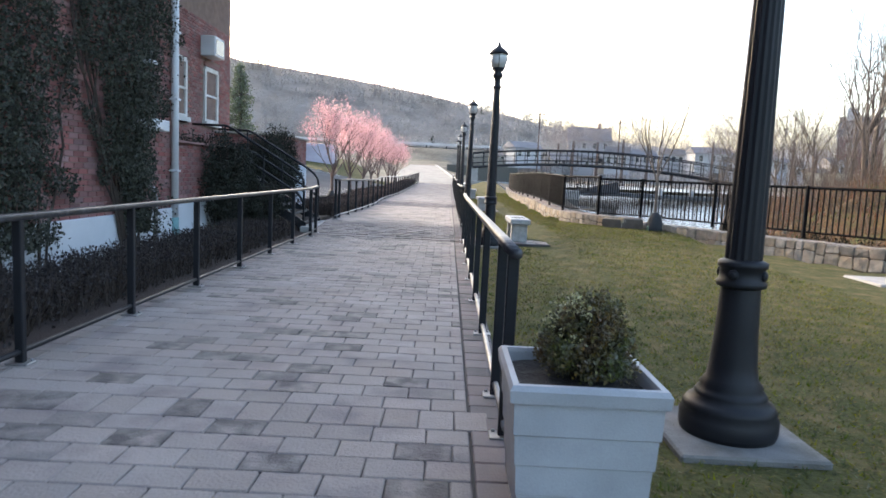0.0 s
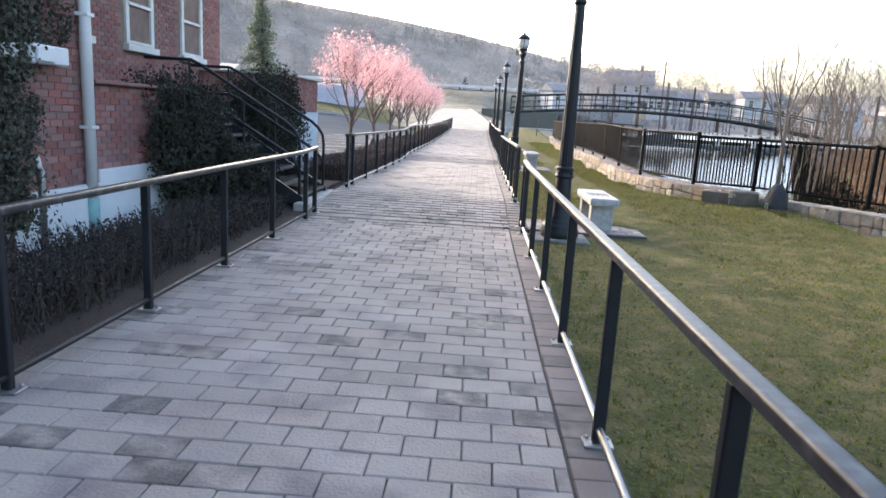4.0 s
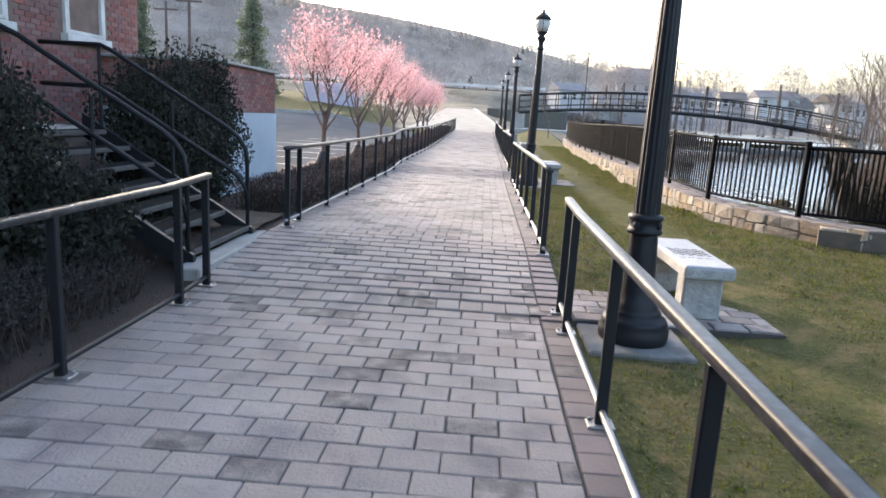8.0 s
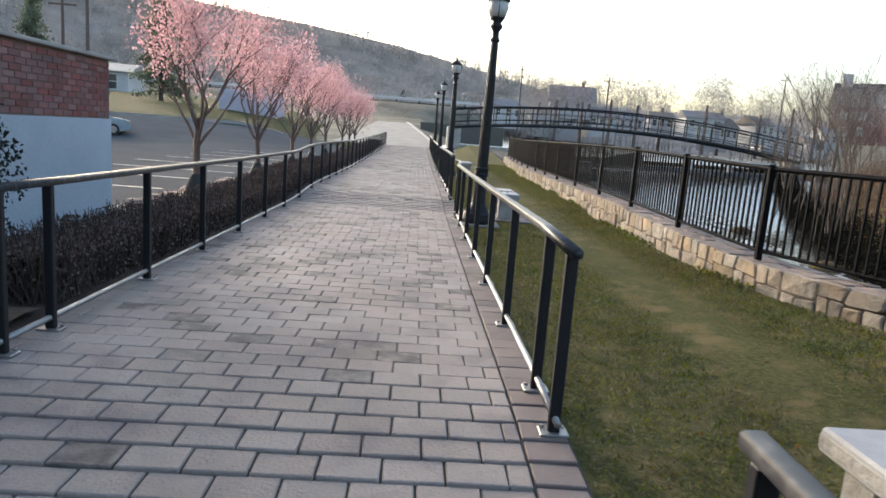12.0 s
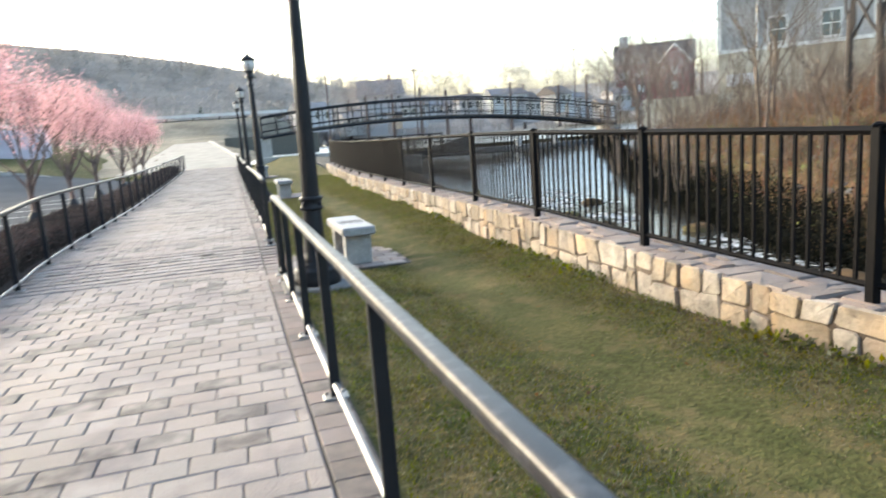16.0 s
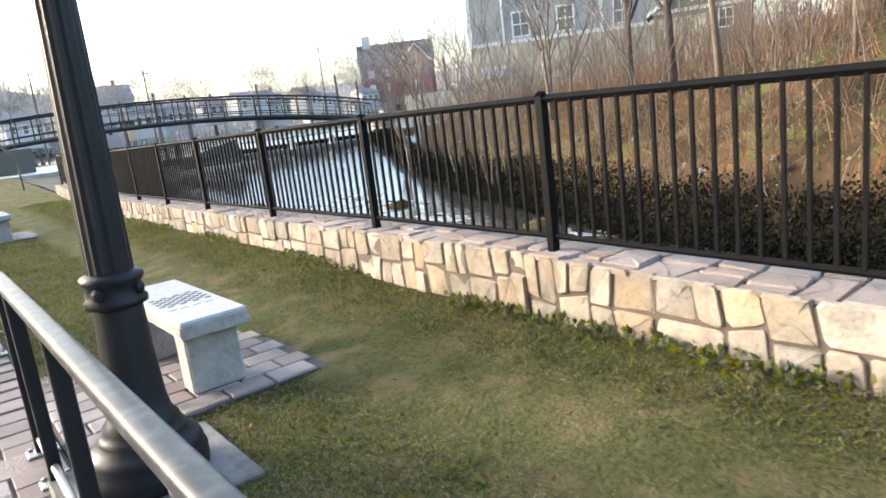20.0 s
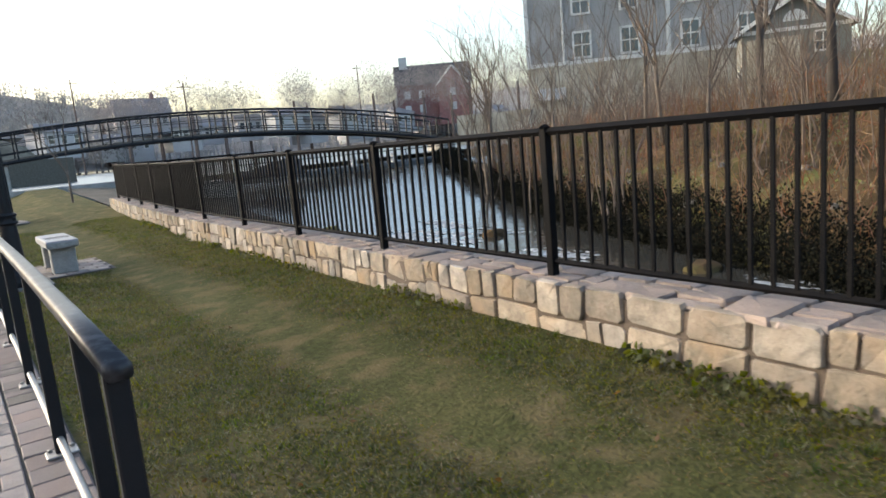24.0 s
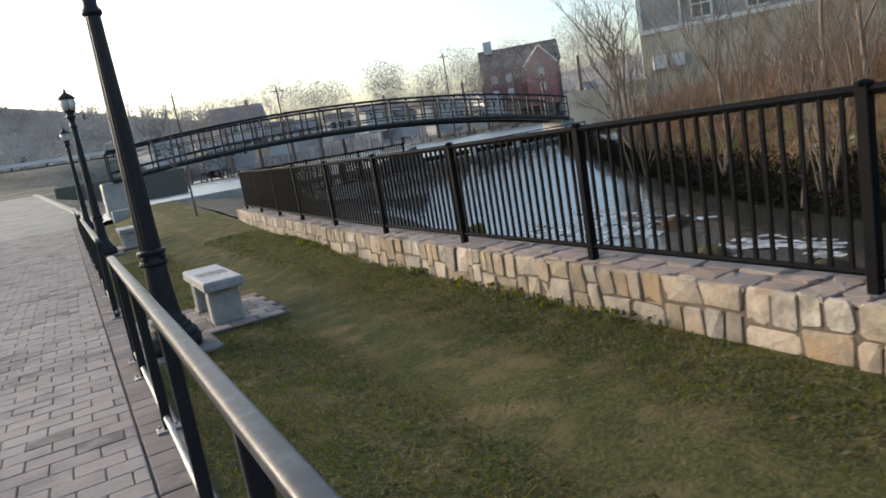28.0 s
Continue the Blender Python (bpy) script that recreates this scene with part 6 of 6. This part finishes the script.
def stone_piece(rng, u0, u1, z0, z1, deep):
    """One rough stone: (u along, out, z up), its face domed and its corners knocked off."""
    j = lambda s: rng.uniform(-s, s)
    c = min(0.024, 0.13 * (u1 - u0), 0.16 * (z1 - z0)) * rng.uniform(0.3, 1.2)
    out = [(u0 + c, z0), (u1 - c, z0), (u1, z0 + c), (u1, z1 - c), (u1 - c, z1), (u0 + c, z1), (u0, z1 - c), (u0, z0 + c)]
    out = [warp(u + j(0.006), z + j(0.006)) for u, z in out]
    cu, cz = warp((u0 + u1) / 2, (z0 + z1) / 2)
    ring = lambda k, o: [(cu + (u - cu) * k, o + j(0.006), cz + (z - cz) * k) for u, z in out]
    v = [(u, 0.0, z) for u, z in out] + ring(0.98, deep * 0.75) + ring(0.915, deep + j(0.008))
    v.append((cu, deep + 0.004 + j(0.010), cz))
    f = [(a, b, b + 8, a + 8) for a in range(8) for b in ((a + 1) % 8,)] + [(a + 8, b + 8, b + 16, a + 16) for a in range(8) for b in ((a + 1) % 8,)] + [(a + 16, (a + 1) % 8 + 16, 24) for a in range(8)]
    return v, f


def stone_wall():
    rng = random.Random(3)
    core = Geo()
    ys = spread(WALL_Y0, WALL_Y1, 0.5)
    for y in ys:
        x = wall_x(y)
        core.v += [(x + 0.018, y, -0.4), (x + 0.018, y, wall_top(y) - 0.06), (x + WALL_T - 0.02, y, wall_top(y) - 0.06), (x + WALL_T - 0.02, y, -2.6)]
    for i in range(len(ys) - 1):
        a = 4 * i
        core.f += [(a + k, a + 4 + k, a + 5 + k, a + 1 + k) for k in range(3)]
    core.f += [(0, 1, 2, 3), tuple(4 * (len(ys) - 1) + k for k in (3, 2, 1, 0))]
    wall = setting("wall_river", core, MORTAR, "low wall of tan fieldstone in mortar beside the lawn")
    pieces = []
    y = WALL_Y0
    while y < WALL_Y1 - 0.1:
        w = rng.uniform(0.24, 0.47)
        b = min(y + w, WALL_Y1)
        split = rng.random()
        base = lawn_z(3.3, y) - 0.06
        h = wall_top(y) - 0.01 - base
        mid = h * rng.uniform(0.42, 0.62)
        if split < 0.12 and w < 0.4:
            cells = [(y, b, 0.0, mid), (y, b, mid, h)]
        elif split < 0.62:
            k = y + (b - y) * rng.uniform(0.38, 0.62)
            cells = [(y, b, 0.0, mid), (y, k, mid, h), (k, b, mid, h)]
        elif split < 0.85:
            k = y + (b - y) * rng.uniform(0.38, 0.62)
            cells = [(y, k, 0.0, mid), (k, b, 0.0, mid), (y, b, mid, h)]
        else:
            k, m2 = y + (b - y) * rng.uniform(0.4, 0.6), h * rng.uniform(0.3, 0.7)
            cells = [(y, k, 0.0, m2), (y, k, m2, h), (k, b, 0.0, mid), (k, b, mid, h)]
        for u0, u1, z0, z1 in cells:
            pieces.append(("face", u0 + 0.008, u1 - 0.008, base + z0 + 0.007, base + z1 - 0.007))
        y = b
    y = WALL_Y0
    while y < WALL_Y1 - 0.1:
        w = rng.uniform(0.17, 0.36)
        b = min(y + w, WALL_Y1)
        k, m = rng.uniform(0.1, 0.24), rng.uniform(0.3, 0.42)
        for u0, u1 in (((0.0, k), (k, m), (m, WALL_T)) if rng.random() < 0.6 else ((0.0, m), (m, WALL_T))):
            pieces.append(("top", y + 0.010, b - 0.010, u0 + (0.03 if u0 == 0 else 0.009), u1 - 0.009))
        y = b
    near = lambda p: 17.5 < p[1] < 33.5 and (p[0] == "face" or p[1] < 23)
    singles = [p for p in pieces if near(p)][:300]
    chosen = set(id(p) for p in singles)
    rest = {"face": Geo(), "top": Geo()}
    for p in pieces:
        kind, a, b, c, d = p
        v, f = stone_piece(rng, a, b, c, d, rng.uniform(0.028, 0.05) if kind == "face" else rng.uniform(0.02, 0.034))
        if kind == "face":
            v = [(wall_x(u) + 0.042 - o, u, z) for u, o, z in v]
        else:
            v = [(wall_x(u) + s - 0.01, u, wall_top(u) - 0.05 + o) for u, o, s in v]
            f = [q[::-1] for q in f]
        if id(p) in chosen:
            cx, cy, cz = v[-1]
            g = Geo().add([(q[0] - cx, q[1] - cy, q[2] - cz) for q in v], f)
            ob = part("stone", g, STONE if kind == "face" else CAP_STONE, wall)
            ob.location = (cx, cy, cz)
        else:
            rest[kind].add(v, f)
    tagged(part("face_stones", rest["face"], STONE, wall), kind="stuff")
    tagged(part("cap_stones", rest["top"], CAP_STONE, wall), kind="stuff")


def low_wall(name, label, a0, d0, out, length, top, seed):
    """A straight stretch of lower wall: core, face stones and capping."""
    rng = random.Random(seed)
    core, back = Geo(), Geo()
    for s in (0, length):
        p = a0 + d0 * s
        core.v += [tuple(p + Vector((0, 0, -0.4))), tuple(p + Vector((0, 0, top - 0.02))), tuple(p - out * 0.55 + Vector((0, 0, top - 0.02))), tuple(p - out * 0.55 + Vector((0, 0, -2.6)))]
    core.f = [(0, 4, 5, 1), (1, 5, 6, 2), (2, 6, 7, 3), (0, 1, 2, 3), (7, 6, 5, 4)]
    low = setting(name, core, MORTAR, label)
    s = 0.0
    while s < length - 0.05:
        w = min(rng.uniform(0.14, 0.3), length - s)
        mid = top * rng.uniform(0.38, 0.62)
        for z0, z1 in ((-0.06, mid), (mid, top)):
            v, f = stone_piece(rng, s + 0.006, s + w - 0.006, z0 + 0.005, z1 - 0.005, 0.04)
            back.add([tuple(a0 + d0 * u + out * (o - 0.01) + Vector((0, 0, z))) for u, o, z in v], [q[::-1] for q in f])
        for k0, k1 in ((0.0, 0.27), (0.27, 0.54)):
            v, f = stone_piece(rng, s + 0.008, s + w - 0.008, k0 + 0.006, k1 - 0.006, 0.03)
            back.add([tuple(a0 + d0 * u - out * k + Vector((0, 0, top - 0.025 + o))) for u, o, k in v], f)
        s += w
    tagged(part("low_wall_stones", back, STONE, low), kind="stuff")


stone_wall()
low_wall("wall_low", "lower stretch of fieldstone wall behind the young tree", Vector((5.1, 16.8, 0)), Vector((0.546, -0.838, 0)), Vector((-0.838, -0.546, 0)), 13.5, 0.38, 8)
low_wall("wall_return", "short return of the stone wall at its corner", Vector((4.83, 16.2, 0)), Vector((0.41, 0.91, 0)), Vector((0.91, -0.41, 0)), 0.65, 0.47, 9)


# ---- grass blades ----
def blades():
    rng = random.Random(15)
    g = Geo()
    n = 0
    while n < 320000:
        y = rng.uniform(1, 44) if n % 3 else rng.uniform(14, 36)
        x = rng.uniform(0.8, wall_x(y) - 0.02) if y > 16.5 else rng.uniform(0.8, 6.0)
        if noise.noise((x * 1.6, y * 1.6, 2)) + 0.5 * noise.noise((x * 5, y * 5, 8)) < -0.1 and rng.random() < 0.4:
            continue
        h = rng.uniform(0.010, 0.034)
        a = rng.uniform(0, 6.28)
        w = rng.uniform(0.003, 0.008)
        dx, dy = math.cos(a) * w, math.sin(a) * w
        z = lawn_z(x, y) - 0.002
        g.add([(x - dx, y - dy, z), (x + dx, y + dy, z), (x + rng.gauss(0, 0.02), y + rng.gauss(0, 0.02), z + h)], [(0, 1, 2)])
        n += 1
    for i in range(420):
        y = rng.uniform(17, 42)
        x = wall_x(y) - abs(rng.gauss(0, 0.07))
        if noise.noise((y * 0.7, 5, 0)) < 0.0:
            continue
        for k in range(12):
            g.leaf((x + rng.gauss(0, 0.06), y + rng.gauss(0, 0.08), lawn_z(3.3, y) + rng.uniform(0, 0.07)), rng.uniform(0.03, 0.07), rng)
    straw = Geo()
    n = 0
    while n < 110000:
        y = rng.uniform(15.5, 37) if n % 4 else rng.uniform(2, 16)
        x = rng.uniform(0.8, wall_x(y) - 0.02) if y > 16.5 else rng.uniform(0.8, 5.5)
        if noise.noise((x * 1.3, y * 1.3, 40)) + 0.6 * noise.noise((x * 4, y * 4, 44)) < rng.uniform(-1.1, 0.5):
            continue
        a, k = rng.uniform(0, 6.28), rng.uniform(0.012, 0.04)
        dx, dy = math.cos(a), math.sin(a)
        z = lawn_z(x, y) + rng.uniform(0.008, 0.026)
        w = rng.uniform(0.0015, 0.0035)
        straw.add([(x - dy * w, y + dx * w, z), (x + dy * w, y - dx * w, z), (x + dx * k, y + dy * k, z + rng.gauss(0, 0.008))], [(0, 1, 2)])
        n += 1
    litter = Geo()
    for i in range(7000):
        y = rng.uniform(1.5, 44)
        x = rng.uniform(0.85, wall_x(y) - 0.03) if y > 16.5 else rng.uniform(0.85, 5.6)
        if noise.noise((x * 0.9, y * 0.9, 61)) + 0.5 * noise.noise((x * 3, y * 3, 64)) < rng.uniform(-0.3, 0.45):
            continue
        a, k, z = rng.uniform(0, 6.28), rng.uniform(0.009, 0.024), lawn_z(x, y) + rng.uniform(0.012, 0.03)
        u, w = Vector((math.cos(a), math.sin(a), rng.gauss(0, 0.25))) * k, Vector((-math.sin(a), math.cos(a), rng.gauss(0, 0.3))) * k * 0.6
        c = Vector((x, y, z))
        litter.add([c - u, c - w, c + u, c + w], [(0, 1, 2, 3)])
    tagged(part("leaf_litter", litter, LITTER), "scattered dead brown leaves on the lawn", "leaves", kind="stuff")
    tufts = Geo()
    for i in range(5200):
        y = rng.uniform(1.2, 44)
        x = rng.uniform(0.82, wall_x(y) - 0.03) if y > 16.5 else rng.uniform(0.82, 6.0)
        if noise.noise((x * 0.7, y * 0.7, 71)) + 0.5 * noise.noise((x * 2.6, y * 2.6, 74)) < rng.uniform(-0.25, 0.5):
            continue
        n, r = rng.randint(7, 13), rng.uniform(0.015, 0.045)
        for k in range(n):
            a, q = rng.uniform(0, 6.28), r * rng.random()
            px, py, lean = x + q * math.cos(a), y + q * math.sin(a), rng.uniform(0.01, 0.035)
            z, w = lawn_z(px, py) - 0.004, rng.uniform(0.002, 0.005)
            tufts.add([(px - w * math.sin(a), py + w * math.cos(a), z), (px + w * math.sin(a), py - w * math.cos(a), z), (px + lean * math.cos(a), py + lean * math.sin(a), z + rng.uniform(0.022, 0.055))], [(0, 1, 2)])
    tagged(part("grass_tufts", tufts, TUFT), "darker green tufts standing out of the lawn", "grass", kind="stuff")
    tagged(part("straw", straw, STRAW), "dry straw-coloured blades lying in the lawn", "grass", kind="stuff")
    tagged(part("grass", g, BLADE), "short uneven grass blades and weeds on the lawn", "grass", kind="stuff")


blades()


# ---- pavers of the walkway ----
def pavers():
    rng = random.Random(2)
    W, D = 0.285, 0.2
    turned = (3.0, 13.1, 24.3)
    rest, made = Geo(), {}
    count = 0

    def lay(cx, cy, w, d, single, mat, tag):
        nonlocal count
        z = rise(cy) + rng.uniform(-0.0025, 0.0025)
        if single and count < 300:
            key = (round(w, 2), round(d, 2), tag)
            if key not in made:
                made[key] = Geo().cbox(-key[0] / 2 + 0.0032, key[0] / 2 - 0.0032, -key[1] / 2 + 0.0032, key[1] / 2 - 0.0032, -0.05, 0, 0.006).mesh("paver")
                made[key].materials.append(mat)
            ob = part("paver", made[key], mat, walk_base)
            ob.matrix_world = pose(cx, cy, z, rng.gauss(0, 0.35), rng.gauss(0, 0.35), rng.gauss(0, 0.7))
            count += 1
        else:
            (rest if tag == "field" else edge).cbox(-w / 2 + 0.0032, w / 2 - 0.0032, -d / 2 + 0.0032, d / 2 - 0.0032, -0.03, 0, 0.006, pose(cx, cy, z, rng.gauss(0, 0.35), rng.gauss(0, 0.35), rng.gauss(0, 0.7)))

    edge = Geo()
    y, row = -5.0, 0
    while y < WALK_END:
        t = [k for k in turned if y <= k < y + D]
        if t:
            x = -2.58
            while x < 0.48:
                lay(x + 0.1, y + 0.1425, 0.2, 0.285, 2.9 < y < 13.6, PAVER, "field")
                x += 0.2
            y += 0.285
        else:
            x = -2.58 - (W / 2 if row % 2 else 0) + rng.uniform(-0.02, 0.02)
            while x < 0.48:
                a, b = max(x, -2.58), min(x + W, 0.50)
                if b - a > 0.05:
                    lay((a + b) / 2, y + D / 2, b - a, D, 10.6 < y < 16.0, PAVER, "field")
                x += W
            y += D
        row += 1
    y = -5.0
    while y < WALK_END:
        lay(0.63, y + 0.1, 0.24, 0.2, False, EDGE_PAVER, "edge")
        y += 0.2
    tagged(part("field_pavers", rest, PAVER, walk_base), kind="stuff")
    tagged(part("edge_pavers", edge, EDGE_PAVER, walk_base), kind="stuff")


pavers()
